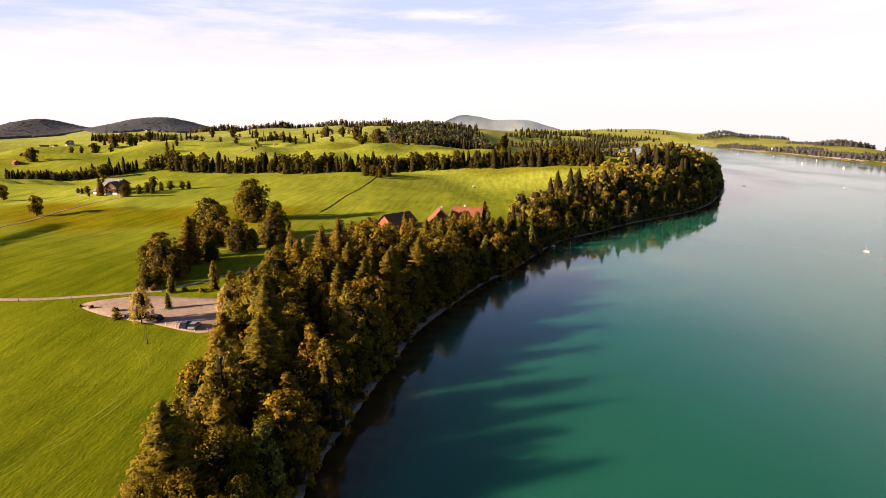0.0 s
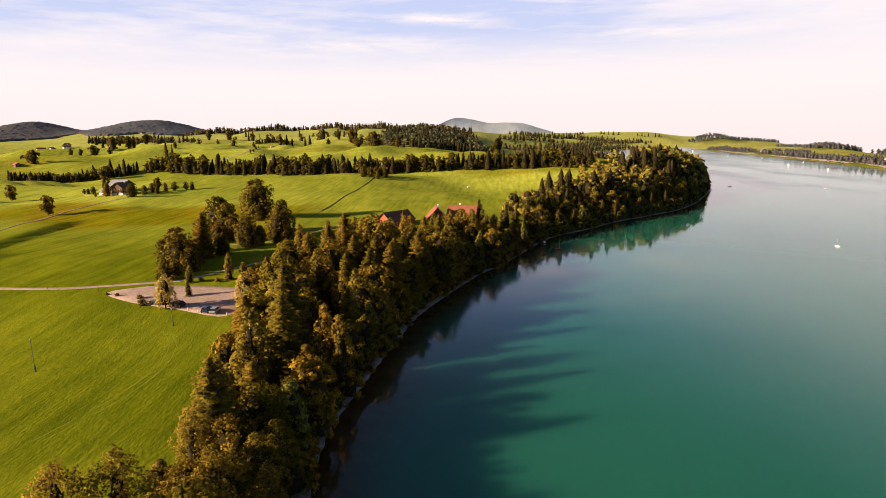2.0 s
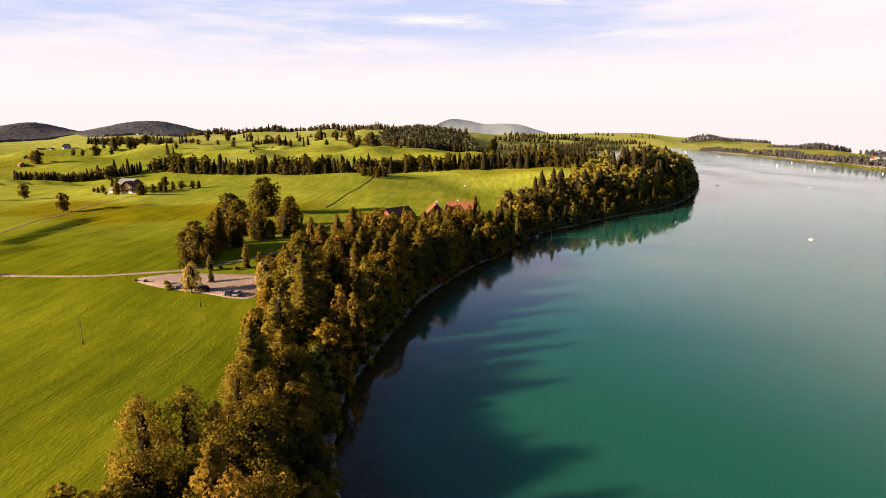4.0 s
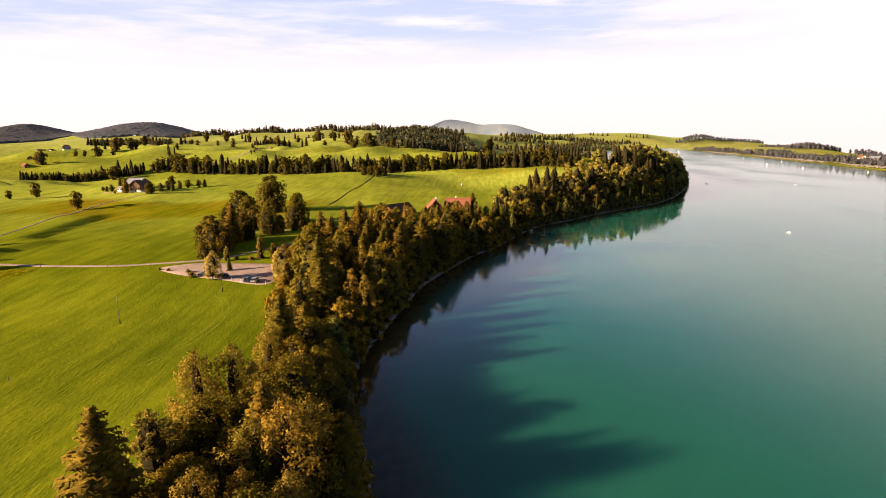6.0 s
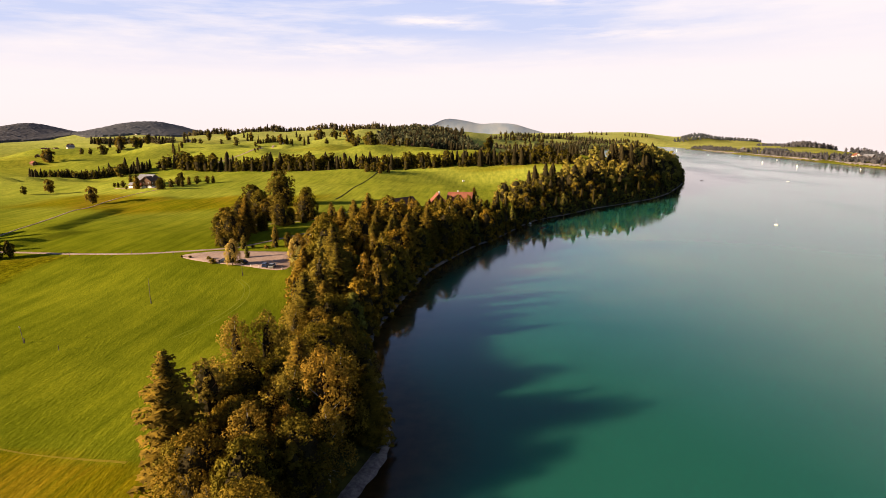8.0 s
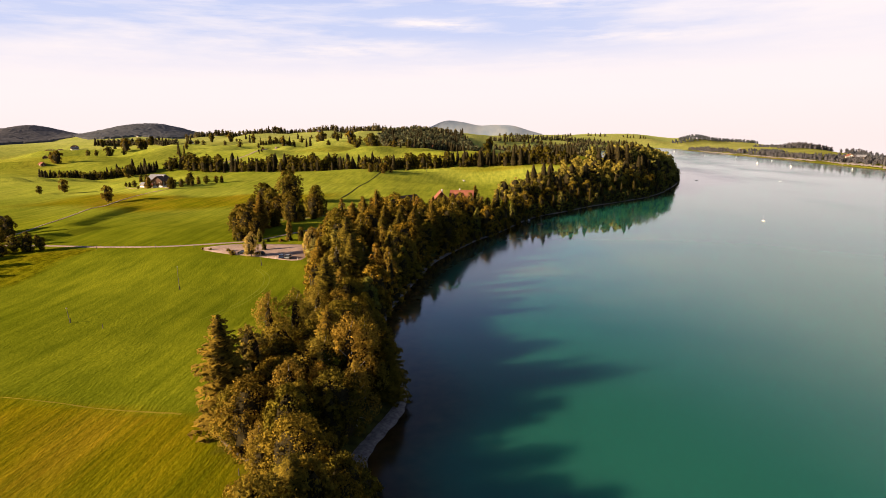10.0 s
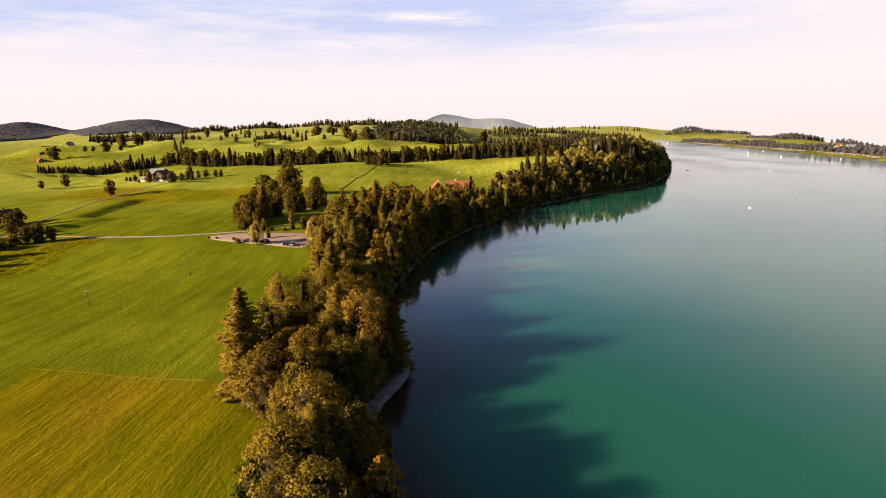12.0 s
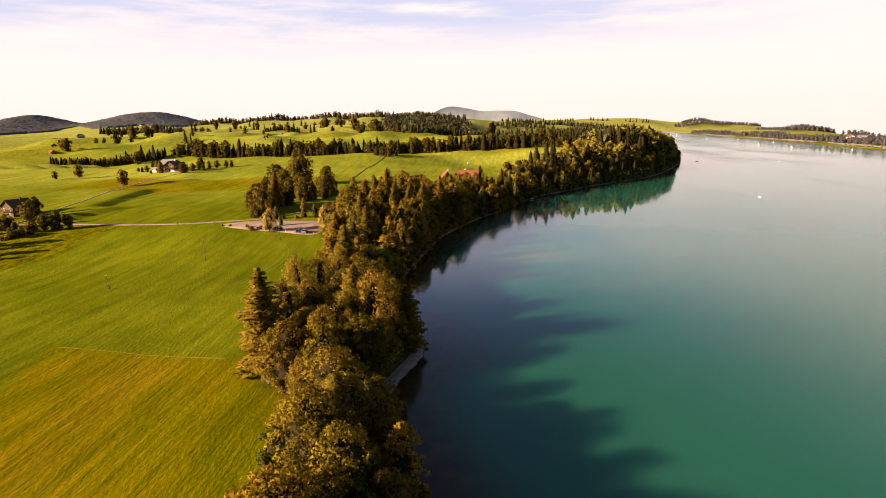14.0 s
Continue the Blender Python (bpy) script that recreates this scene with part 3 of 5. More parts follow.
def spruce_arrays(seed, h=20.0, girth=0.17, rise=0.45, most=8, stations=5, core=0.5, blunt=0.72):
    """Whorls of drooping boughs with twigs on both sides, round an inner cone painted dark as shade."""
    rng = np.random.default_rng(seed)
    tris, facing = [], []
    z = 0.05 * h
    lopside = rng.uniform(0, 6.28)
    while z < h * 0.985:
        reach = girth * h * (1 - z / h) ** blunt * rng.uniform(0.8, 1.12) + 0.15
        count = max(4, int(round(most * (0.45 + 0.55 * (1 - z / h)))))
        start = rng.uniform(0, 6.28)
        for b in range(count):
            if rng.random() < 0.06:
                continue
            a = start + b * 6.283 / count + rng.normal(0, 0.2)
            u, s = np.array((math.cos(a), math.sin(a), 0)), np.array((-math.sin(a), math.cos(a), 0))
            long = reach * rng.uniform(0.6, 1.15) * (1 + 0.12 * math.cos(a - lopside))
            drop = rng.uniform(0.2, 0.5) * (1.1 - 0.6 * z / h)
            look_out = u * rng.uniform(0.7, 1.1) + s * rng.normal(0, 0.25) + np.array((0, 0, rng.uniform(0.25, 0.8)))
            for t in np.linspace(0.3, 0.97, stations):
                p = u * long * t + np.array((0, 0, z - drop * long * t * (1.3 - 0.6 * t) + rng.normal(0, 0.07)))
                w = (0.24 * long + 0.2) * (1.15 - 0.55 * t) * rng.uniform(0.7, 1.3)
                for side in (-1, 1):
                    tip = p + s * side * w + u * w * rng.uniform(0.1, 0.6) - np.array((0, 0, w * rng.uniform(0.2, 0.75)))
                    tris.append((p - u * 0.25 * w, p + u * 0.45 * w, tip))
                    facing.append(look_out + s * side * 0.3)
            p = u * long * 0.88 + np.array((0, 0, z - drop * long * 0.63))
            tris.append((p + s * 0.15 * reach, p - s * 0.15 * reach, p + u * long * 0.22 - np.array((0, 0, 0.04 * long))))
            facing.append(look_out)
        z += rise * rng.uniform(0.75, 1.25) * (0.65 + 0.5 * (1 - z / h))
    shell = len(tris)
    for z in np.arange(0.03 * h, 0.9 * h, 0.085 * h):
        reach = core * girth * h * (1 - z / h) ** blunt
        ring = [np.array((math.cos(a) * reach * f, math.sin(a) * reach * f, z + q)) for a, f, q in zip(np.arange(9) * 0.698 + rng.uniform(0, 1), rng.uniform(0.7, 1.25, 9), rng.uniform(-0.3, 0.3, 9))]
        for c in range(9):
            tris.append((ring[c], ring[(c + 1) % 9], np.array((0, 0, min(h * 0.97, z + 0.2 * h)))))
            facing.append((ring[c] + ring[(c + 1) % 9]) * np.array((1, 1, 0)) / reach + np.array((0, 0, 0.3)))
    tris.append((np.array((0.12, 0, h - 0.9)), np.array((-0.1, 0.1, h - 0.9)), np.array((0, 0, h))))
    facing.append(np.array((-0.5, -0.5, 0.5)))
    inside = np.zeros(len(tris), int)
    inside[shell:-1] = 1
    return *outward(np.array(tris), np.array(facing)), inside


ROUND = ((0, 0.7), (0.15, 0.92), (0.4, 1.0), (0.65, 0.97), (0.82, 0.82), (0.93, 0.58), (1, 0.22))
OVAL = ((0, 0.62), (0.2, 0.9), (0.45, 1.0), (0.7, 0.9), (0.87, 0.64), (1, 0.16))
CONE = ((0, 0.85), (0.15, 1.0), (0.45, 0.9), (0.75, 0.64), (0.92, 0.36), (1, 0.08))
COLUMN = ((0, 0.7), (0.2, 1.0), (0.6, 0.95), (0.85, 0.7), (1, 0.15))
SPREAD = ((0, 0.35), (0.25, 0.78), (0.55, 1.0), (0.78, 0.92), (0.93, 0.62), (1, 0.25))


def broadleaf_arrays(seed, h=15.0, width=8.5, clumps=110, leaves=4000, size=0.32, low=0.1, shape=ROUND, droop=1.0, core=0.6, ragged=0.2):
    """A crown of leafy clumps set on uneven boughs round a core painted dark as shade; shape gives its outline from
    foot to tip.
    """
    rng = np.random.default_rng(seed)
    us, fs = zip(*shape)
    bulge = rng.uniform(0, 6.28, 4)

    def rim(u, a):
        swell = 1 + ragged * (0.6 * np.sin(2 * a + bulge[0] + 5 * u) + 0.5 * np.sin(3 * a + bulge[1] - 9 * u) + 0.5 * np.sin(5 * a + bulge[2] + 14 * u)) * np.clip(1.15 - u, 0.2, 1)
        return width / 2 * np.interp(u, us, fs) * swell

    u, a = rng.random(clumps) ** 0.85, rng.uniform(0, 6.283, clumps)
    inset = rng.uniform(0.68 - 0.4 * u**3, 1.0)
    r = rng.uniform(0.075, 0.15, clumps) * width * (1.1 - 0.35 * u)
    reach = np.maximum(rim(u, a) - r * 0.3, 0.05) * inset
    mid = np.stack([np.cos(a) * reach, np.sin(a) * reach, h * (low + (1 - low) * u * 0.985) - r * 0.5], -1)
    which = rng.choice(clumps, leaves, p=r**2 / (r**2).sum())
    n = rng.normal(0, 1, (leaves, 3))
    n[:, 2] += 0.35
    axis = mid[which] * np.array((1, 1, 0)) / (width / 2)
    n += axis * 0.9
    n /= np.linalg.norm(n, axis=1)[:, None]
    at = mid[which] + n * r[which][:, None] * np.array((1, 1, 0.85 * droop)) * rng.uniform(0.7, 1.15, (leaves, 1)) + rng.normal(0, 0.1, (leaves, 3))
    if droop > 1:
        at[:, 2] -= np.abs(rng.normal(0, 0.35 * (droop - 1), leaves)) * r[which]
    face = n + rng.normal(0, 0.5, (leaves, 3))
    face /= np.linalg.norm(face, axis=1)[:, None]
    p = np.cross(face, rng.normal(0, 1, (leaves, 3)))
    p /= np.linalg.norm(p, axis=1)[:, None] + 1e-9
    q = np.cross(face, p)
    k = size * rng.uniform(0.55, 1.35, (leaves, 1))
    tris = np.stack([at + p * k, at - p * k * 0.55 + q * k * 0.75, at - p * k * 0.5 - q * k * 0.75], 1)
    soft = n * 0.75 + axis * 0.5 + rng.normal(0, 0.22, (leaves, 3)) + np.array((0, 0, 0.1))
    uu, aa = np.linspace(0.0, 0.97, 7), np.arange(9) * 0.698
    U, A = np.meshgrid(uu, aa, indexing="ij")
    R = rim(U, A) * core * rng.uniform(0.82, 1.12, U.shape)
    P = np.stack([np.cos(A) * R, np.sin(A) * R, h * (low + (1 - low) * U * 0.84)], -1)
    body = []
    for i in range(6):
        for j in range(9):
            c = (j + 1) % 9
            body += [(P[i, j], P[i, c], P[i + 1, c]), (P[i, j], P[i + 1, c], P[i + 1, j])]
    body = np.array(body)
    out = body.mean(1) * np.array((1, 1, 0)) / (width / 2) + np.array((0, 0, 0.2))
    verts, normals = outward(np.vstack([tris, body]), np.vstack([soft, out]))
    return verts, normals, np.r_[np.zeros(leaves, int), np.ones(len(body), int)], list(zip(mid[rng.permutation(clumps)[:12]], r))


def trunk_bm(h, r, limbs=(), top=0.96):
    bm = bmesh.new()
    tube(bm, (0, 0, -0.6), (0, 0, h * 0.35), r * 1.15, r * 0.8, 8)
    tube(bm, (0, 0, h * 0.35), (0.05, 0.03, h * top), r * 0.8, r * 0.12, 7)
    for place, _ in limbs:
        start = Vector((0, 0, min(max(0.18 * h, place[2] - 0.45 * math.hypot(place[0], place[1]) - 0.1 * h), 0.8 * h)))
        tube(bm, start, Vector(place), r * 0.38, r * 0.08, 5)
    return bm


TALL = {}


def make_tree(name, label, verts, normals, inside, leaf, bark, h, r, limbs=(), top=0.96):
    e = thing(name, 0, 0, 0)
    TALL[e.name] = h
    part("trunk", trunk_bm(h, r, limbs, top), bark, e)
    crown = mesh_object("crown", verts, np.arange(len(verts)).reshape(-1, 3), (leaf, SHADED_TWIGS), e, flat=False)
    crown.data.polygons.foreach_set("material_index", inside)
    crown.data.normals_split_custom_set_from_vertices(normals.tolist())
    return tagged(e, label, "tree")


def spruce(seed, label, h=20.0, leaf=None, **more):
    return make_tree("spruce_tree", label, *spruce_arrays(seed, h, **more), leaf or NEEDLE, BARK, h, 0.017 * h)


def broadleaf(seed, label, h, width, leaf, name="broadleaf_tree", bark=None, limbs=8, **more):
    verts, normals, inside, boughs = broadleaf_arrays(seed, h, width, **more)
    return make_tree(name, label, verts, normals, inside, leaf, bark or BARK, h, 0.016 * h, boughs[:limbs], 0.85)


SPRUCE_NEAR = [spruce(k, "tall dark green spruce in the lakeside wood", 20, girth=g, stations=7, most=13, rise=0.5, core=0.42, blunt=p) for k, g, p in ((1, 0.29, 0.55), (2, 0.33, 0.52), (3, 0.33, 0.48), (4, 0.30, 0.58))]
CLOSE = dict(clumps=140, leaves=5600, size=0.245)
LEAF_CLOSE = [broadleaf(41, "broad olive green tree in the lakeside wood", 15, 11.0, LEAF, low=0.04, shape=ROUND, **CLOSE),
              broadleaf(42, "rounded golden olive tree in the lakeside wood", 15, 9.6, LEAF, low=0.03, shape=OVAL, **CLOSE),
              broadleaf(43, "dense dark green tree in the lakeside wood", 15, 10.4, DARK_LEAF, low=0.02, shape=ROUND, **CLOSE),
              broadleaf(44, "golden green birch with hanging twigs", 17, 9.2, PALE_LEAF, "birch_tree", PALE_BARK, low=0.16, shape=OVAL, clumps=120, leaves=4300, size=0.24, droop=1.9, core=0.25, ragged=0.34),
              broadleaf(45, "slim upright dark tree in the lakeside wood", 13, 5.0, DARK_LEAF, low=0.02, shape=COLUMN, clumps=90, leaves=2600, size=0.27),
              broadleaf(46, "green maple with broad leaf layers", 13, 9.5, MAPLE_LEAF, low=0.08, shape=SPREAD, clumps=70, leaves=2900, size=0.36, ragged=0.35, core=0.5),
              broadleaf(47, "bright yellow green young tree", 12, 6.2, PALE_LEAF, low=0.04, shape=OVAL, clumps=90, leaves=2600, size=0.26)]
PINE = broadleaf(48, "slender pine with a bare reddish trunk", 16, 6.6, DARK_NEEDLE, "pine_tree", RED_BARK, low=0.45, shape=ROUND, clumps=46, leaves=2000, size=0.27, ragged=0.4, core=0.45)
LEAF_NEAR = [broadleaf(11, "broad dark green tree in the lakeside wood", 15, 11.0, LEAF, clumps=95, leaves=2600, size=0.40, low=0.04, shape=ROUND),
             broadleaf(12, "rounded green broadleaf tree in the lakeside wood", 15, 9.6, LEAF, clumps=95, leaves=2400, size=0.38, low=0.03, shape=OVAL),
             broadleaf(13, "slender green broadleaf tree in the lakeside wood", 17, 9.0, OLIVE_LEAF, clumps=95, leaves=2400, size=0.37, low=0.04, shape=CONE, ragged=0.28)]
BIRCH_NEAR = [broadleaf(21, "golden green birch with pale trunk", 17, 8.2, PALE_LEAF, "birch_tree", PALE_BARK, clumps=90, leaves=2700, size=0.31, low=0.08, shape=OVAL, droop=1.7, core=0.5, ragged=0.3),
              broadleaf(22, "pale yellow green birch in the wood", 15, 6.4, PALE_LEAF, "birch_tree", PALE_BARK, clumps=80, leaves=2200, size=0.30, low=0.06, shape=CONE, droop=1.5, core=0.5, ragged=0.3)]
BUSH_NEAR = [broadleaf(31, "low dense green bush", 3.2, 3.8, LEAF, "bush", None, 4, clumps=26, leaves=620, size=0.25, low=0.0, shape=ROUND),
             broadleaf(32, "low pale green bush", 2.6, 3.4, PALE_LEAF, "bush", None, 4, clumps=24, leaves=560, size=0.24, low=0.0, shape=ROUND)]
SPRUCE_MID = [spruce(k, "dark spruce on the meadows", 20, NEEDLE, girth=g, rise=0.95, most=8, stations=3, core=0.5, blunt=0.55) for k, g in ((5, 0.24), (6, 0.28))]
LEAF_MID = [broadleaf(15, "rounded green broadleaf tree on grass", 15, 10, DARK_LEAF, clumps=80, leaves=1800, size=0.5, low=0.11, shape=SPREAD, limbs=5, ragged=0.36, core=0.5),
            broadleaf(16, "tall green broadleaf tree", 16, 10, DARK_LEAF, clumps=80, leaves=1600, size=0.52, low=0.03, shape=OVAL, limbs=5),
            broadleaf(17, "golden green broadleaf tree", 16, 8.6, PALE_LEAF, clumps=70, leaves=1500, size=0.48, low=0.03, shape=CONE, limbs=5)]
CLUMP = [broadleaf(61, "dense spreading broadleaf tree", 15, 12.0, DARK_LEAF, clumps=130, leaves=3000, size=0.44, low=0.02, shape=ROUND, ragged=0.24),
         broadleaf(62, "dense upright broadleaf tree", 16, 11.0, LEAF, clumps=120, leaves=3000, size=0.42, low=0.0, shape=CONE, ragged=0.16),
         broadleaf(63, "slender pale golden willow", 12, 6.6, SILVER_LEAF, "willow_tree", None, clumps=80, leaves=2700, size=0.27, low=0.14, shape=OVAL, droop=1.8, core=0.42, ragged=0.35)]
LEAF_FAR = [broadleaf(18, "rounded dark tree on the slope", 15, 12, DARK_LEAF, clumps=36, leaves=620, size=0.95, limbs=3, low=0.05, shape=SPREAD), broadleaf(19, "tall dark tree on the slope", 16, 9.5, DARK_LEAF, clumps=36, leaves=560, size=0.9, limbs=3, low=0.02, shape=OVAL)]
planted = []


def plant(kind, x, y, scale=1.0, turn=None, group="", label="", sink=0.15):
    """Sets a copy of a tree on the ground; the first one planted of a kind is the master itself."""
    turn = random.uniform(0, 360) if turn is None else turn
    size = Matrix.Diagonal((scale * random.uniform(0.93, 1.07), scale * random.uniform(0.93, 1.07), scale, 1))
    m = pose(x, y, on_ground(x, y) - sink, random.uniform(-2, 2), random.uniform(-2, 2), turn) @ size
    if kind in planted:
        ob = copy_thing(kind, m)
    else:
        planted.append(kind)
        ob = kind
        ob.matrix_basis = m
    return tagged(ob, label, group=group)


def scatter(seed, x0, x1, y0, y1, gap, inside, tries=20000, most=2000):
    """Random places at least gap apart for which inside(x, y) holds."""
    rng = np.random.default_rng(seed)
    p = np.stack([rng.uniform(x0, x1, tries), rng.uniform(y0, y1, tries)], -1)
    p = p[inside(p[:, 0], p[:, 1])]
    kept = np.empty((0, 2))
    for q in p:
        if not len(kept) or ((kept - q) ** 2).sum(1).min() > gap * gap:
            kept = np.vstack([kept, q])
            if len(kept) >= most:
                break
    return kept


# the strip of wood along the near shore
def in_strip(x, y):
    return (x > wood_left(y) + 2.2) & (x < shore_x(y) - 3.4 - 2.7 * (smooth(-14, -8, y) * smooth(26, 20, y)))


rng = np.random.default_rng(77)
random.seed(7)
WOOD = "trees of the lakeside wood"
OLIVE, GOLD, DARK, BIRCH, SLIM, MAPLE, BRIGHT = LEAF_CLOSE
SP0, SP1, SP2, SP3 = SPRUCE_NEAR
stood = []


def stand(kind, x, y, h, label="", group=WOOD):
    """Plants a tree of a given height and keeps its place free of others."""
    stood.append((x, y, h * (0.185 if kind in SPRUCE_NEAR else 0.16)))
    return plant(kind, x, y, h / TALL[kind.name], None, group, label)


# the bulge of the wood beside the mown field
for kind, x, y, h, text in ((SP0, -45.0, 0.8, 21, "tall spruce standing out at the meadow's edge"), (PINE, -43.7, 9.5, 16, "slender pine with a reddish trunk"),
                            (BIRCH, -47.6, 30, 16.5, "golden birch standing out at the meadow's edge"), (BIRCH, -42.8, 33.2, 17, "golden birch leaning over the meadow"),
                            (OLIVE, -41.0, 18.2, 14, "broad olive tree below the birches"), (GOLD, -36.5, 23, 13, ""), (SP0, -31.5, 16.2, 17, "brownish spruce among birches"),
                            (BIRCH, -24.8, 8.8, 19, "tall golden birch with pale trunk in the wood"), (BIRCH, -23.4, 13.5, 17, "golden birch with hanging twigs over the strand"),
                            (BIRCH, -22.6, 1.8, 12.5, "lower birch with a pale trunk beside the strand"), (MAPLE, -28.0, 7.3, 12, "dark green maple in the middle of the wood"),
                            (GOLD, -31.0, -8.8, 15, "rounded golden olive tree beside the track"), (DARK, -38.1, -6.6, 13, "dense dark green tree beside the spruce"),
                            (OLIVE, -41.2, -4.2, 11, "olive tree in front of the tall spruce"), (SP1, -19.6, 15.5, 14, "dark spruce with drooping boughs over the water"),
                            (SLIM, -25.0, -5.4, 11, "slim dark upright tree"), (OLIVE, -36, 4.5, 13, ""), (GOLD, -33.5, 12, 14.5, ""), (OLIVE, -39.5, 13, 13, ""),  (DARK, -28.5, -1.5, 11, ""), (DARK, -25.5, -11.5, 9.5, ""), (OLIVE, -27, 19, 12, ""), (DARK, -22.5, 19.5, 10, ""),
                            # in front of the gap where the track comes out
                            (OLIVE, -25.8, -36, 15, "broad olive tree beside the mown field"), (SP2, -23.3, -31.1, 14, "brownish spruce among broadleaf trees"), (BRIGHT, -21.0, -29.3, 13, "bright yellow green slim tree"),
                            (GOLD, -17.6, -28.2, 12, ""), (OLIVE, -15.8, -32.5, 9, ""), (BRIGHT, -12.9, -39.5, 11, "pale yellow green tree at the strand"), (MAPLE, -30.1, -36.5, 9, "dark green maple leaning over the mown field"),
                            (GOLD, -22.0, -51.5, 15, "dense golden brown tree beside the field"), (SP1, -25, -60, 19, "tall spruce beside the mown field"), (OLIVE, -22, -58, 17, ""), (DARK, -23.5, -40.5, 13, ""), (MAPLE, -16.0, -51, 11.5, "fresh green maple in the wood"), (DARK, -12.2, -43.6, 8, ""), (DARK, -19.5, -38.5, 10, ""), (DARK, -21, -24.5, 8, ""), (DARK, -26.5, -26, 8.5, "")):
    stand(kind, x, y, h, text)
# the body of the wood, from the birches to the gravel lot
for kind, x, y, h, text in ((OLIVE, -46.5, 61, 11, ""), (GOLD, -48, 69, 12, ""), (SP1, -49, 77, 14, "spruce at the meadow's edge"), (BRIGHT, -43.5, 43, 9, "young yellow green tree at the meadow's edge"), (GOLD, -53, 89, 11, ""), (OLIVE, -58.5, 113, 11, ""), (OLIVE, -61, 122, 10, ""),
                            (OLIVE, -30.6, 28.5, 17, "fan shaped olive tree rising above the wood"), (DARK, -27, 37, 12, ""), (BIRCH, -42.9, 50.3, 13, "pale birch at the meadow's edge"), (SP3, -40.9, 54.7, 20, "tall spruce at the meadow's edge"),
                            (SP2, -40.8, 69.3, 20, "broad brownish spruce in the wood"), (SP1, -36.2, 76, 19, "broad brownish spruce in the wood"), (SP1, -45.9, 84, 20, "broad brownish spruce at the meadow's edge"), (SP2, -41.8, 97.4, 20, ""), (SP0, -46.1, 103, 22, "tallest spruce of the group"),
                            (GOLD, -51.5, 96, 14, ""), (OLIVE, -53.5, 105, 14, ""), (GOLD, -48.5, 92, 14, ""), (DARK, -35.5, 88, 14, ""), (OLIVE, -37, 61, 14, ""), (DARK, -33.5, 68, 13, ""), (DARK, -33.5, 57, 12, ""), (GOLD, -32, 48, 13, ""), (OLIVE, -34.5, 41, 13, ""), (GOLD, -37.5, 47, 12, ""),
                            (SP0, -45.5, 159.4, 22, "tall dark spruce rising over the wood"), (SP2, -47.9, 168, 22, "tall dark spruce rising over the wood"), (SP1, -50.4, 149, 21, "tall dark spruce rising over the wood"), (SP0, -52.5, 141.9, 19, ""), (SP3, -42, 152, 18, ""), (SP2, -56, 151, 17, ""), (SP3, -52, 160, 18, ""), (SP1, -40.5, 165, 18, ""), (SP2, -43, 175, 17, ""),
                            (BIRCH_NEAR[1], -38.1, 122, 16, "pale golden slim birch in the wood"), (BIRCH_NEAR[1], -34.5, 122, 15.5, "pale golden slim birch in the wood"), (BIRCH_NEAR[0], -41.2, 126, 14, ""), (BIRCH_NEAR[0], -27.5, 119, 16, "birch over the strand"), (BIRCH_NEAR[0], -30, 134, 14, ""),
                            (SP0, -33.5, 108, 16, ""), (SP3, -56, 128, 16, ""), (SP1, -47, 132, 17, ""), (SP0, -33, 143, 16, "")):
    stand(kind, x, y, h, text)


def wood_ground(x, y):
    return in_strip(x, y) & np.all([np.hypot(x - a, y - b) > r + 1.5 for a, b, r in stood], axis=0)


for x, y in np.vstack([scatter(3, -75, 30, -86, 75, 5.2, wood_ground), scatter(5, -75, 30, 77, 240, 5.8, wood_ground)]):
    roll, north = rng.random(), float(smooth(40, 75, y))
    edge_gap, water_gap = x - float(wood_left(y)), float(shore_x(y)) - x
    h = rng.uniform(11.5, 15.5) + north * rng.uniform(0.5, 4.5) - (2.5 + 4 * float(smooth(-18, -30, x))) * float(smooth(175, 212, y))
    if water_gap < 6:
        h = rng.uniform(8, 12) + 3.0 * north
    elif edge_gap < 4:
        h *= rng.uniform(0.5, 0.8)
    needles = 0.2 * north * (1 + 0.8 * math.sin(x / 9 + y / 13))
    if roll < needles and water_gap > 6:
        plant(SPRUCE_NEAR[rng.integers(4)], x, y, h * 1.15 / 20, None, WOOD)
    elif y < 60:
        kind = LEAF_CLOSE[(0, 1, 2, 2, 0, 1, 3, 4)[rng.integers(8)]]
        plant(kind, x, y, h / TALL[kind.name], None, WOOD)
    elif roll < needles + 0.74 * (1 - needles):
        kind = LEAF_NEAR[rng.integers(3)]
        plant(kind, x, y, h / TALL[kind.name], None, WOOD)
    else:
        kind = BIRCH_NEAR[rng.integers(2)]
        plant(kind, x, y, h * 1.05 / TALL[kind.name], None, WOOD)
for x, y in scatter(4, -40, 40, -80, 300, 3.4, lambda x, y: (x < shore_x(y) - 0.9) & (x > shore_x(y) - 3.2) & ((y < -14) | (y > 24)), most=90):
    plant(BUSH_NEAR[0 if rng.random() < 0.75 else 1], x, y, rng.uniform(0.7, 1.5), None, "bushes along the strand")
for x, y in scatter(6, -45, 20, -150, -88, 7.5, in_strip, most=24):
    plant(LEAF_NEAR[rng.integers(3)], x, y, rng.uniform(0.8, 1.05), None, WOOD)
for x, y in scatter(24, -40, 20, -86, -16, 3.6, lambda x, y: (x < shore_x(y) - 1.5) & (x > shore_x(y) - 4.5), most=24):
    plant(LEAF_NEAR[rng.integers(3)], x, y, rng.uniform(0.3, 0.5), None, "bushes along the strand", "low bushy tree leaning over the strand")
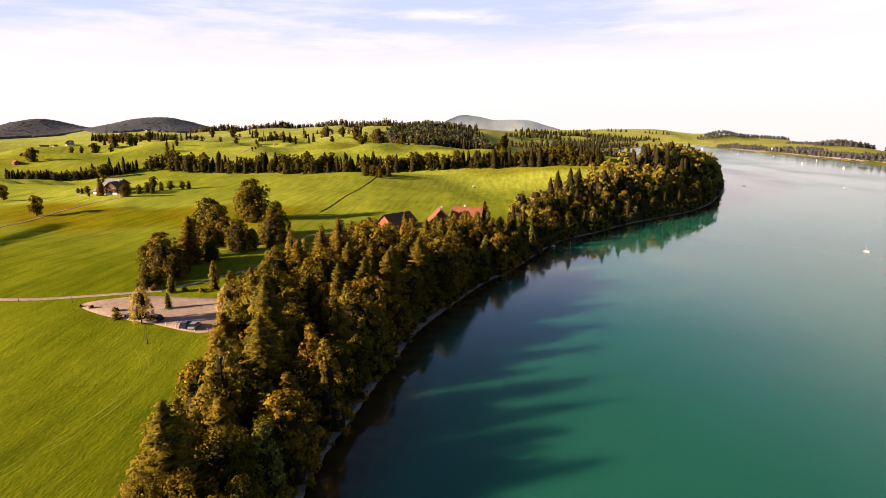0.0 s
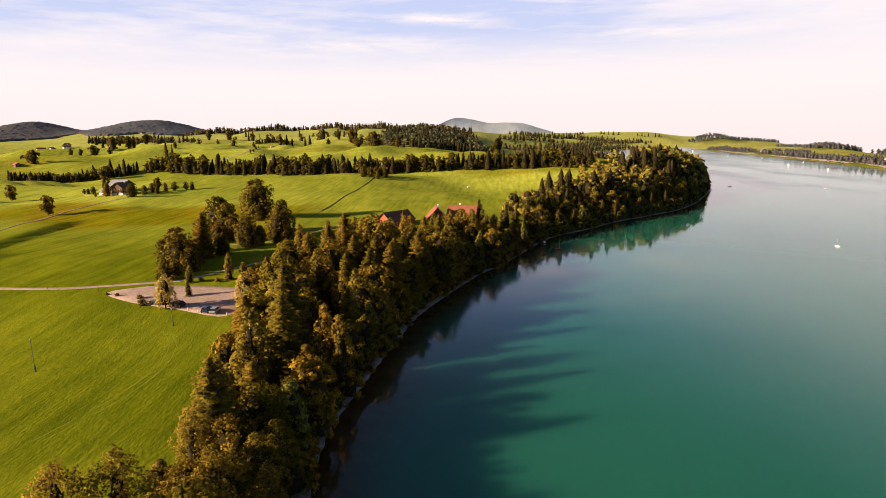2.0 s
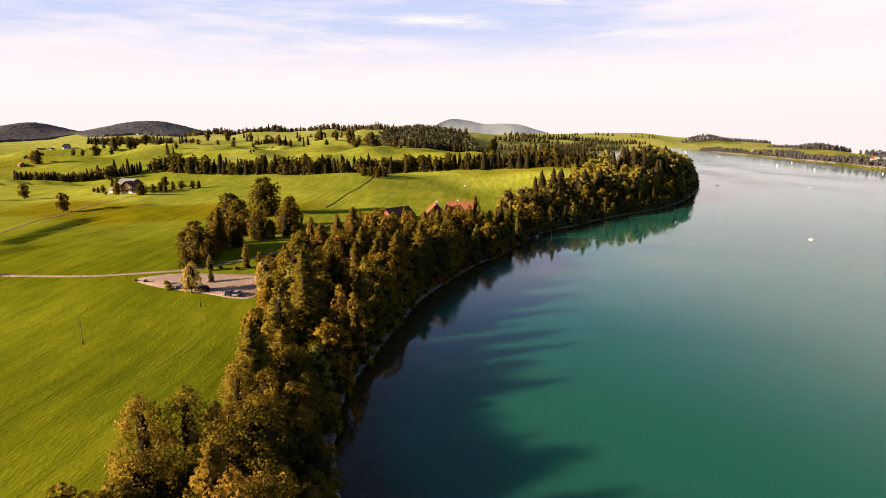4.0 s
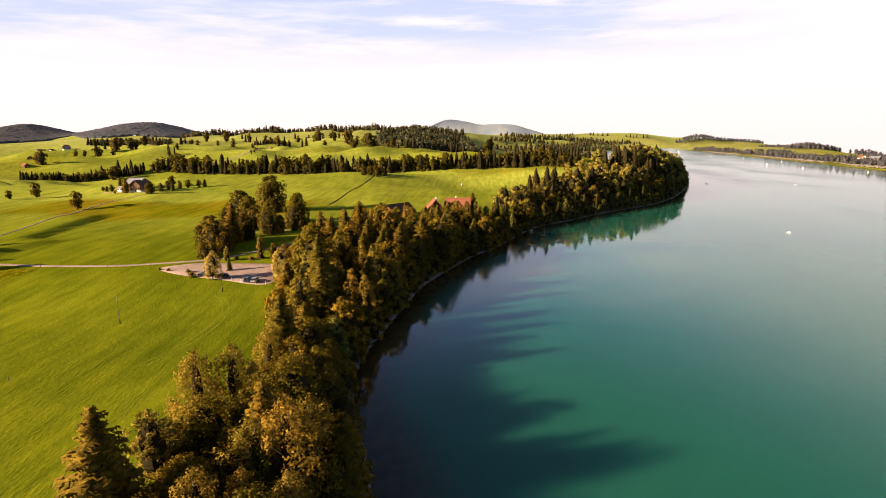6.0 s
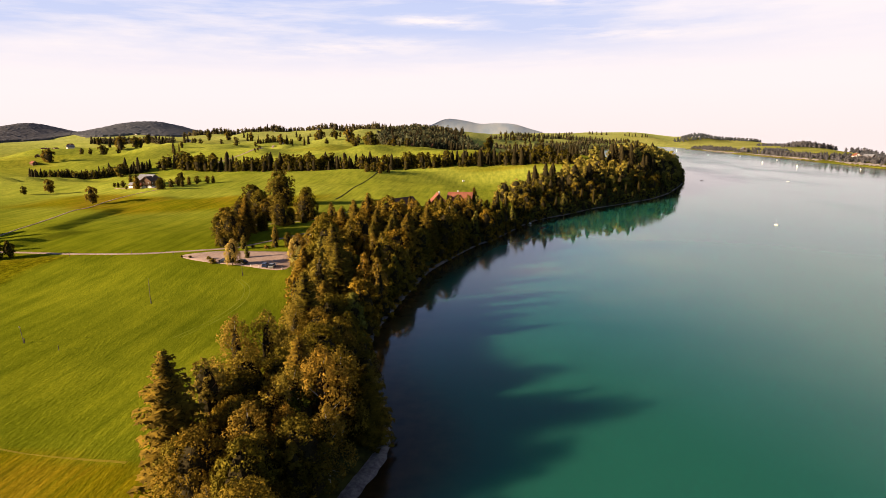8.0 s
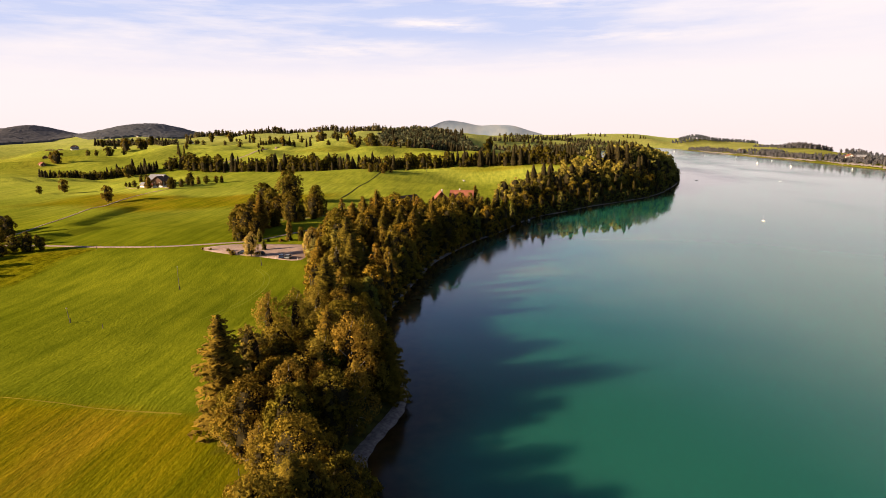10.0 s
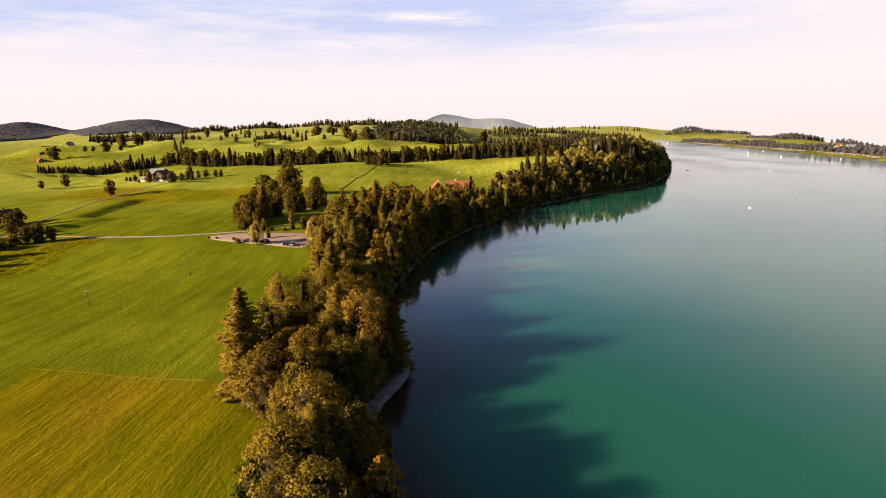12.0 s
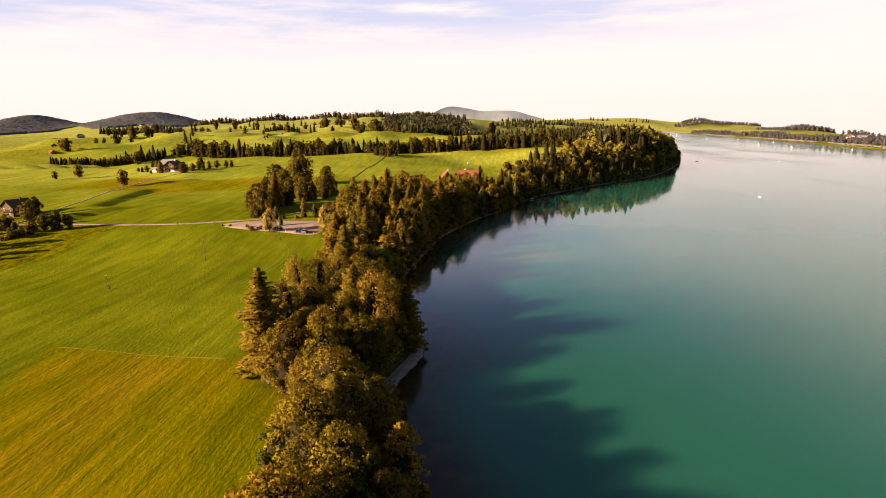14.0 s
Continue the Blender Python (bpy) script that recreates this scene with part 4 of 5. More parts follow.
for x, y in scatter(14, -80, -20, -80, 118, 4.0, lambda x, y: (x > wood_left(y) + 1.6) & (x < wood_left(y) + 4), most=32):
    plant(BUSH_NEAR[rng.integers(2)], x, y, rng.uniform(0.6, 1.3), None, "bushes at the meadow's edge")


def forest(name, label, places, seed, low=14, high=22, share=0.6, leaf=DARK_LEAF, detail=1.0):
    """Trees too far or too many to count, in one mesh: needle trees and broad crowns."""
    rng = np.random.default_rng(seed)
    firs = [spruce_arrays(seed + k, 20, girth=0.26, rise=2.5 / detail, most=7, stations=2, core=0.7, blunt=0.72) for k in range(3)]
    broad = [broadleaf_arrays(seed + k, 15, 10, 34, int(250 * detail), 1.1 / math.sqrt(detail), 0.03, (ROUND, OVAL, CONE)[k], core=0.5)[:3] for k in range(3)]
    verts, facing, slots, base = [], [], [], 0
    heights = ground_z(places[:, 0], places[:, 1])
    for (x, y), z in zip(places, heights):
        fir = rng.random() < share * (1 + 0.9 * math.sin(x / 23 + y / 31))
        a, normal, inside = (firs if fir else broad)[rng.integers(3)]
        t, k = rng.uniform(0, 6.28), rng.uniform(low, high) / (20 if fir else 17)
        stout = k * (1.2 if fir else 1.1)
        c, s = math.cos(t) * stout, math.sin(t) * stout
        verts.append(np.stack([a[:, 0] * c - a[:, 1] * s + x, a[:, 0] * s + a[:, 1] * c + y, a[:, 2] * k + z - 0.4], -1))
        facing.append(np.stack([(normal[:, 0] * c - normal[:, 1] * s) / stout, (normal[:, 0] * s + normal[:, 1] * c) / stout, normal[:, 2]], -1))
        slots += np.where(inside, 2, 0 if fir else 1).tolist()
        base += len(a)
    # Hazy woods take the haze colour inside too, in place of the dark core.
    ob = mesh_object(name, np.vstack(verts), np.arange(base).reshape(-1, 3), ({FAR_LEAF: FAR_NEEDLE, HAZY_LEAF: HAZY_LEAF}.get(leaf, DARK_NEEDLE), leaf, HAZY_LEAF if leaf is HAZY_LEAF else SHADED_TWIGS), flat=False)
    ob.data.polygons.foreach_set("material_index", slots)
    ob.data.normals_split_custom_set_from_vertices(np.vstack(facing).tolist())
    return tagged(ob, label, "wood", kind="stuff")


for k, (x, y) in enumerate([(-58, 243), (-53, 238), (-49, 246), (-44, 240), (-40, 247), (-36, 241), (-31, 249), (-28, 243), (-23, 250), (-19, 245), (-13, 252), (-8, 249), (-3, 256), (-62, 236), (-5, 264)]):
    kind = (LEAF_NEAR[1], BIRCH_NEAR[0], LEAF_NEAR[2], LEAF_NEAR[0], SPRUCE_NEAR[0])[k % 5]
    plant(kind, x, y, rng.uniform(0.55, 0.8) * (0.8 if k % 5 == 4 else 1.0) * (0.62 if x < -40 else 0.78 if x < -14 else 1.1), None, "trees in front of the farm", "green tree screening the lakeside farm")
plant(SPRUCE_NEAR[1], -5.5, 241, 0.85, None, "trees in front of the farm", "pointed dark spruce beside the farmhouse")

# the wooded point: single trees along its foot, the rest as one wood
POINT_BACK = curve_through([(2, 250), (5, 285), (22, 320), (38, 365), (66, 415), (92, 460), (122, 505), (148, 560), (178, 640), (205, 720), (225, 770)], 6)


def in_point(x, y):
    return (x > np.interp(y, POINT_BACK[:, 1], POINT_BACK[:, 0])) & (from_shore(x, y) > 3.0) & (x < shore_x(y))


front = scatter(8, -5, 270, 255, 480, 6.6, lambda x, y: in_point(x, y) & (from_shore(x, y) < 24), most=170)
fringe = []
for x, y in scatter(18, 0, 280, 268, 760, 4.6, lambda x, y: (from_shore(x, y) > 1.0) & (from_shore(x, y) < 4.0) & (x < shore_x(y)) & (x > shore_x(y) - 12), most=110):
    fringe.append((x, y))
forest("point_fringe", "low dark trees leaning over the strand", np.array(fringe), 90, 5, 10, 0.1, OLIVE_LEAF, 1.4)
for x, y in front:
    roll = rng.random()
    kind = (LEAF_MID[1], LEAF_NEAR[2], LEAF_NEAR[1])[rng.integers(3)] if roll < 0.55 else LEAF_MID[2] if roll < 0.68 else SPRUCE_MID[rng.integers(2)]
    plant(kind, x, y, rng.uniform(0.45, 0.85) if y < 300 else rng.uniform(0.5, 0.95), None, "trees on the wooded point")
point_trees = scatter(9, 0, 270, 300, 780, 7.4, lambda x, y: in_point(x, y) & ((from_shore(x, y) >= 22) | ((y > 478) & (from_shore(x, y) > 7.5))))
tall_part = (point_trees[:, 1] > 455) & (point_trees[:, 0] < 205)
forest("point_wood", "mixed wood covering the point, golden in low sun", point_trees[~tall_part], 40, 12, 23, 0.32, OLIVE_LEAF, 2.6)
forest("tall_point_wood", "tall mixed wood on the back of the point", point_trees[tall_part], 43, 19, 30, 0.35, OLIVE_LEAF, 2.6)


def ellipse(cx, cy, rx, ry, turn=0.0):
    c, n = math.cos(radians(turn)), math.sin(radians(turn))
    return lambda x, y: (((x - cx) * c + (y - cy) * n) / rx) ** 2 + ((-(x - cx) * n + (y - cy) * c) / ry) ** 2 < 1


def band(points, half):
    line = curve_through(points, 6)

    def inside(x, y):
        return np.min([np.hypot(x - a, y - b) for a, b in line], axis=0) < half

    return inside


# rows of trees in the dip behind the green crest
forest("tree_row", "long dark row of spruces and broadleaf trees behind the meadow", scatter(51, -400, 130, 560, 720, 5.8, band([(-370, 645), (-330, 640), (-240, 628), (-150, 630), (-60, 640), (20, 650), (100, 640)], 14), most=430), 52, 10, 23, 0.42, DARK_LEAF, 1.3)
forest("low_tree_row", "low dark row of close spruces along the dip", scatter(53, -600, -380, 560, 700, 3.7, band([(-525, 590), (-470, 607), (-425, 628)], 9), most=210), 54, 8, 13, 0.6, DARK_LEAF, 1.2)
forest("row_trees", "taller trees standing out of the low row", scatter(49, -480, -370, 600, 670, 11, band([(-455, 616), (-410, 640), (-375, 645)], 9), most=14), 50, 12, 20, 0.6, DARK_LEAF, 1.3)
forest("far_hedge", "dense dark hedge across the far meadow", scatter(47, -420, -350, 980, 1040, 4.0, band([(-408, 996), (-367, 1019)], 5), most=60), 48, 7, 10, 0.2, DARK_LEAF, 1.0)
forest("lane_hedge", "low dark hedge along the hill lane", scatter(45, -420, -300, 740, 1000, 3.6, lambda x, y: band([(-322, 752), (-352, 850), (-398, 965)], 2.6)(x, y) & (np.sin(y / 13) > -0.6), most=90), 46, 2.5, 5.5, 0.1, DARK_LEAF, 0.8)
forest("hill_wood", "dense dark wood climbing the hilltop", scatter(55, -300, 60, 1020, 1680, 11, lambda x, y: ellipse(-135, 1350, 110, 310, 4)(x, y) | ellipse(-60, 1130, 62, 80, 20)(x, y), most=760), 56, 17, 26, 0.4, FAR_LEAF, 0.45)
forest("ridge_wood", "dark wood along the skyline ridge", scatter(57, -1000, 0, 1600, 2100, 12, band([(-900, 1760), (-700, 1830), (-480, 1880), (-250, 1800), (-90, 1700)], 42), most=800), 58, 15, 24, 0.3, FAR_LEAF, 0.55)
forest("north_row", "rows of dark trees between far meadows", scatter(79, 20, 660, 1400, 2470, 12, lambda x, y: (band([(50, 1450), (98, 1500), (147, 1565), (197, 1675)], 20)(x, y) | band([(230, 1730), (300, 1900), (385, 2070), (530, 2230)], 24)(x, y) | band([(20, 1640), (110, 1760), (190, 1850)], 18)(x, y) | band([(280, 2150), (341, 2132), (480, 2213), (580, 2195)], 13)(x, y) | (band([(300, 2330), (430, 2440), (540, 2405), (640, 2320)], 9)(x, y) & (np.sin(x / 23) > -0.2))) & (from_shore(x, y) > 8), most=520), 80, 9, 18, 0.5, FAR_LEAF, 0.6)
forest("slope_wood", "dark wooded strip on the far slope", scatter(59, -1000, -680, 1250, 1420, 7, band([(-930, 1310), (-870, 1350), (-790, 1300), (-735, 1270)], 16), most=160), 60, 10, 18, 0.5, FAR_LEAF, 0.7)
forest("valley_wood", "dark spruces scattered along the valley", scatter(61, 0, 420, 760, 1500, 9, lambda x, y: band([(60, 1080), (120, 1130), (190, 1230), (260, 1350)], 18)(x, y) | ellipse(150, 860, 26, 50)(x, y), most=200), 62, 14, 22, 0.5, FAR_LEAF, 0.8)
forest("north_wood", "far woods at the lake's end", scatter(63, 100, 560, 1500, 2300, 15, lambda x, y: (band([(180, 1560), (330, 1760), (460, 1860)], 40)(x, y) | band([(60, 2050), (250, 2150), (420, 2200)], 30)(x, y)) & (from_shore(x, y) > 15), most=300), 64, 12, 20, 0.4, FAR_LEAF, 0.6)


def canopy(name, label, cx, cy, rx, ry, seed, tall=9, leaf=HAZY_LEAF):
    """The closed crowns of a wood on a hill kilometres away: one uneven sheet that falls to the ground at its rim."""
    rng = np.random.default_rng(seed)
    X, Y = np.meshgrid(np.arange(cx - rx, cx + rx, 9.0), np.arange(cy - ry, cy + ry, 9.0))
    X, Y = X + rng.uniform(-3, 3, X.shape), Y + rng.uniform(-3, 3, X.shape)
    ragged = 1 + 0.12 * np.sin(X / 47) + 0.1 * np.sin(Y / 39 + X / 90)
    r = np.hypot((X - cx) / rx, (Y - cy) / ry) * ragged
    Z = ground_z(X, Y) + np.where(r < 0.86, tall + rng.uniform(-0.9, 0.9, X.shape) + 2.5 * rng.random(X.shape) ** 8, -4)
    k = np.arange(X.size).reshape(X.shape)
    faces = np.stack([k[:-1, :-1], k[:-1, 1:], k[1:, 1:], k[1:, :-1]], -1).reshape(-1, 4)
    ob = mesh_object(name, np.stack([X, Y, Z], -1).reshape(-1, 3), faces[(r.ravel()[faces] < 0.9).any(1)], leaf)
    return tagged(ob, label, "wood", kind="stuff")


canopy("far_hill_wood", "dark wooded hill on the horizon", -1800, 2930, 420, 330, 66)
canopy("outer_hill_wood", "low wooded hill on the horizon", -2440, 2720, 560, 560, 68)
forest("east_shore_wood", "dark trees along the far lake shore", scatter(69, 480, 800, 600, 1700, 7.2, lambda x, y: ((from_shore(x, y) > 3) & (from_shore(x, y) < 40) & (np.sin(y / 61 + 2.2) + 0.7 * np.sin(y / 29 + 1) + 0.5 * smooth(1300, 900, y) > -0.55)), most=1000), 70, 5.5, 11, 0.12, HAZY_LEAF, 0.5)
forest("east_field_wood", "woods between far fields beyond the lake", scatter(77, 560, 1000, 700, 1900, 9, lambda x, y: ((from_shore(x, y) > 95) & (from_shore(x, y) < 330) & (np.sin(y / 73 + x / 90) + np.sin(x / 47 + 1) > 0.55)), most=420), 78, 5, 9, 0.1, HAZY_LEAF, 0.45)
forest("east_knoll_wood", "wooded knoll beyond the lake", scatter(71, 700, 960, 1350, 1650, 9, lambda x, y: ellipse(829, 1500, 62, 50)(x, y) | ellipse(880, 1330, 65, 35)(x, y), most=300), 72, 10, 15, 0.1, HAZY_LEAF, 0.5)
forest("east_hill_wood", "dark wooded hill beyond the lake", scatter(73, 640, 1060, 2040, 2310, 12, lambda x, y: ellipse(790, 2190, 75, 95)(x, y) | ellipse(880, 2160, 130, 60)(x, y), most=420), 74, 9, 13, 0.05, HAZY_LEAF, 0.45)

# far ridge behind everything, with blue distance haze painted into its colour
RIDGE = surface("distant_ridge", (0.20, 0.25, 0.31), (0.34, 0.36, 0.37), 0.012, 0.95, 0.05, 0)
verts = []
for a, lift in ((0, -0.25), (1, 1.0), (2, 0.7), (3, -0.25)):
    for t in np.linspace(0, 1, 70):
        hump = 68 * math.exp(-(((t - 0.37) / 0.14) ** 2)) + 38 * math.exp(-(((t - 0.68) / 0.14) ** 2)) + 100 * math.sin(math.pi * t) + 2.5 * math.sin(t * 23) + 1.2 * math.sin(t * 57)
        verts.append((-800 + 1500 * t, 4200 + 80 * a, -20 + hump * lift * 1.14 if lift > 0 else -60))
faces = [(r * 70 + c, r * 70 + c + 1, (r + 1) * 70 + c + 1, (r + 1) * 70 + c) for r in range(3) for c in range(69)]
tagged(mesh_object("distant_ridge", verts, faces, RIDGE, flat=False), "far mountain ridge in painted bluish haze on the horizon", "hill", kind="structure")

# trees that stand singly or in small groups on the meadows
MEADOW = "trees on the meadows"
L0, L1, L2 = LEAF_MID
S0, S1 = SPRUCE_MID
C0, C1, WILLOW = CLUMP
for kind, x, y, h in ((C0, -123, 232, 21), (C1, -117, 224, 18), (C0, -112, 222, 11), (C0, -127, 222, 10), (C0, -124, 280, 20), (C1, -93, 230, 18), (C0, -93, 224, 12), (C0, -100, 207, 12), (C1, -96, 211, 9), (C0, -121, 219, 8), (C0, -116, 215, 8), (C0, -91, 217, 6), (C0, -122, 275, 6), (C0, -128, 280, 7),
                      (C0, -108, 168, 12), (C0, -103, 166, 8), (C0, -113, 170, 10.5), (C0, -115, 178, 12), (C0, -106, 174, 9), (C1, -108, 186, 10), (C0, -105, 159, 5), (C0, -110, 161, 5), (C0, -104, 192, 8)):
    plant(kind, x, y, h / 17, None, MEADOW, "dense dark broadleaf tree in the clump on the meadow")
for x, y, h in ((-108, 186, 18), (-113, 196, 16), (-103, 192, 13)):
    plant(SPRUCE_NEAR[rng.integers(4)], x, y, h / 20, None, MEADOW, "dark spruce in the clump behind the parking lot")
plant(WILLOW, -90, 125.8, 0.84, None, MEADOW, "pale golden willow at the parking lot's edge")
plant(BIRCH_NEAR[1], -84, 154, 0.58, None, MEADOW, "slim yellow green birch beside the gravel path")
plant(WILLOW, -66.5, 127, 1.1, None, MEADOW, "pale willow at the corner of the wood")
plant(WILLOW, -63, 119, 0.95, None, MEADOW, "pale willow leaning over the meadow")
plant(LEAF_NEAR[2], -96, 151, 0.45, None, MEADOW, "thin young tree behind the parking lot")
plant(LEAF_NEAR[2], -89, 137, 0.36, None, MEADOW, "thin young tree standing in the parking lot")
plant(LEAF_NEAR[1], -79, 155, 0.42, None, MEADOW, "small dark tree beside the gravel path")
for x, y, k in ((-114.8, 137, 0.5), (-111, 136, 0.6), (-102.6, 134, 0.75), (-100.4, 130.5, 0.6), (-98.5, 128.5, 1.0), (-93, 153, 0.7), (-75, 157, 1.3), (-71, 152, 1.3), (-87, 152, 0.8), (-103, 153, 1.0), (-106, 155, 1.2)):
    plant(BUSH_NEAR[0 if k > 1 else 1], x, y, k, None, "bushes round the parking lot")
for kind, x, y, h in ((L0, -258, 296, 12.5), (L0, -341, 367, 15), (L0, -353, 355, 9), (L0, -218, 157, 12), (L1, -222, 166, 13), (L0, -193, 134, 10), (L1, -189, 136, 11.5), (L0, -185, 138, 8), (L1, -195, 149, 6), (L0, -213, 150, 9), (L0, -226, 134, 12), (L1, -233, 127, 13),
                      (L0, -240, 158, 9), (L1, -246, 150, 10), (L0, -223, 122, 9), (L1, -215, 116, 9), (L0, -211, 108, 8), (L1, -232, 140, 9), (L0, -206, 121, 7), (L0, -222, 104, 9), (L1, -202, 128, 7), (L0, -197, 109.5, 11), (L1, -193.5, 97.5, 11), (L0, -194, 90, 9), (L1, -201, 103, 11)):
    plant(kind, x, y, h / 15.5, None, MEADOW, "broadleaf tree standing on the open meadow")
for x, y, k in ((-214, 138, 1.6), (-205, 150, 1.2), (-211, 152, 1.3), (-222, 141, 1.4), (-216, 155, 1.2), (-228, 150, 1.5), (-196, 124, 1.0), (-198, 121, 1.1), (-200, 118, 1.0), (-194, 127, 1.1), (-197, 131, 1.2)):
    plant(BUSH_NEAR[rng.integers(2)], x, y, k, None, "garden bushes round the farm")
for kind, x, y, h in ((C1, -272, 372, 7), (C0, -247, 362, 6), (L0, -244, 382, 7.5), (L1, -239, 380, 6), (L1, -239, 391, 7), (L0, -233, 393, 7), (L0, -226, 396, 6.5), (L1, -222, 398, 6.5), (L0, -293, 387, 6), (L1, -299, 390, 4.5), (L0, -303, 391, 4), (L1, -306, 419, 7),
                      (L1, -292, 404, 9), (L0, -251, 402, 9), (L0, -281, 372, 3), (L1, -245, 374, 7)):
    plant(kind, x, y, h / 12, None, MEADOW, "rounded tree beside the timber farmhouse")
for x, y in scatter(81, -112, -76, 452, 488, 4.5, ellipse(-97, 465, 11, 9, 20), most=9):
    plant(LEAF_MID[rng.integers(2)], x, y, rng.uniform(0.45, 0.85), None, "trees of the hedge on the crest")
FAR_SINGLE = [(-585, 691, 20), (-615, 801, 14), (-626, 837, 14), (-603, 835, 13), (-937, 1296, 13), (-600, 879, 18), (-605, 886, 14), (-772, 1161, 16), (-463, 793, 29), (-468, 800, 25), (-464, 809, 26), (-472, 834, 12), (-635, 1278, 24),
              (-685, 1258, 26), (-678, 1262, 22), (-587, 899, 16), (-580, 903, 15), (-733, 1162, 18), (-755, 1230, 18), (-495, 890, 17), (-907, 1281, 15), (-563, 1327, 28), (-555, 1332, 24), (-609, 1323, 17), (-547, 1355, 26), (-431, 606, 13),
              (-366, 989, 22), (-357, 996, 26), (-347, 996, 28), (-341, 1050, 24), (-350, 1198, 22), (-295, 1042, 16), (-304, 1153, 20), (-258, 1066, 20), (-250, 1070, 23), (-206, 1015, 22), (-198, 1018, 19), (-161, 997, 20), (-159, 1078, 16), (0.6, 844, 16), (11, 843, 20)]
F0, F1 = LEAF_FAR
for k, (x, y, h) in enumerate(FAR_SINGLE):
    kind = (S0, S1)[k % 2] if h >= 25 else (F0, F1, F1, F0, S1)[k % 5]
    plant(kind, x, y, h / (20 if kind in SPRUCE_MID else 15.5), None, "trees on the far slopes", "dark single tree on the far slope", 0.4)
loose = [scatter(83, -520, -300, 930, 1120, 17, lambda x, y: np.sin(x / 37) + np.cos(y / 29) > 0.5, most=9),
         scatter(84, -720, -330, 1150, 1650, 34, lambda x, y: np.sin(x / 67) + np.cos(y / 59) > 0.1, most=16),
         scatter(85, -270, -120, 990, 1080, 12, ellipse(-190, 1030, 75, 40), most=14),
         scatter(86, 60, 560, 1250, 2250, 38, lambda x, y: (from_shore(x, y) > 20) & (np.sin(x / 77) + np.sin(y / 91 + 1) > 0.1), most=50),
         scatter(87, -900, -560, 700, 1250, 40, lambda x, y: np.sin(x / 57) + np.sin(y / 71 + 2) > 0.3, most=7)]
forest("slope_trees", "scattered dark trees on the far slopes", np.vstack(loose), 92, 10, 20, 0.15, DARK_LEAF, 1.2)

# ---- buildings ----


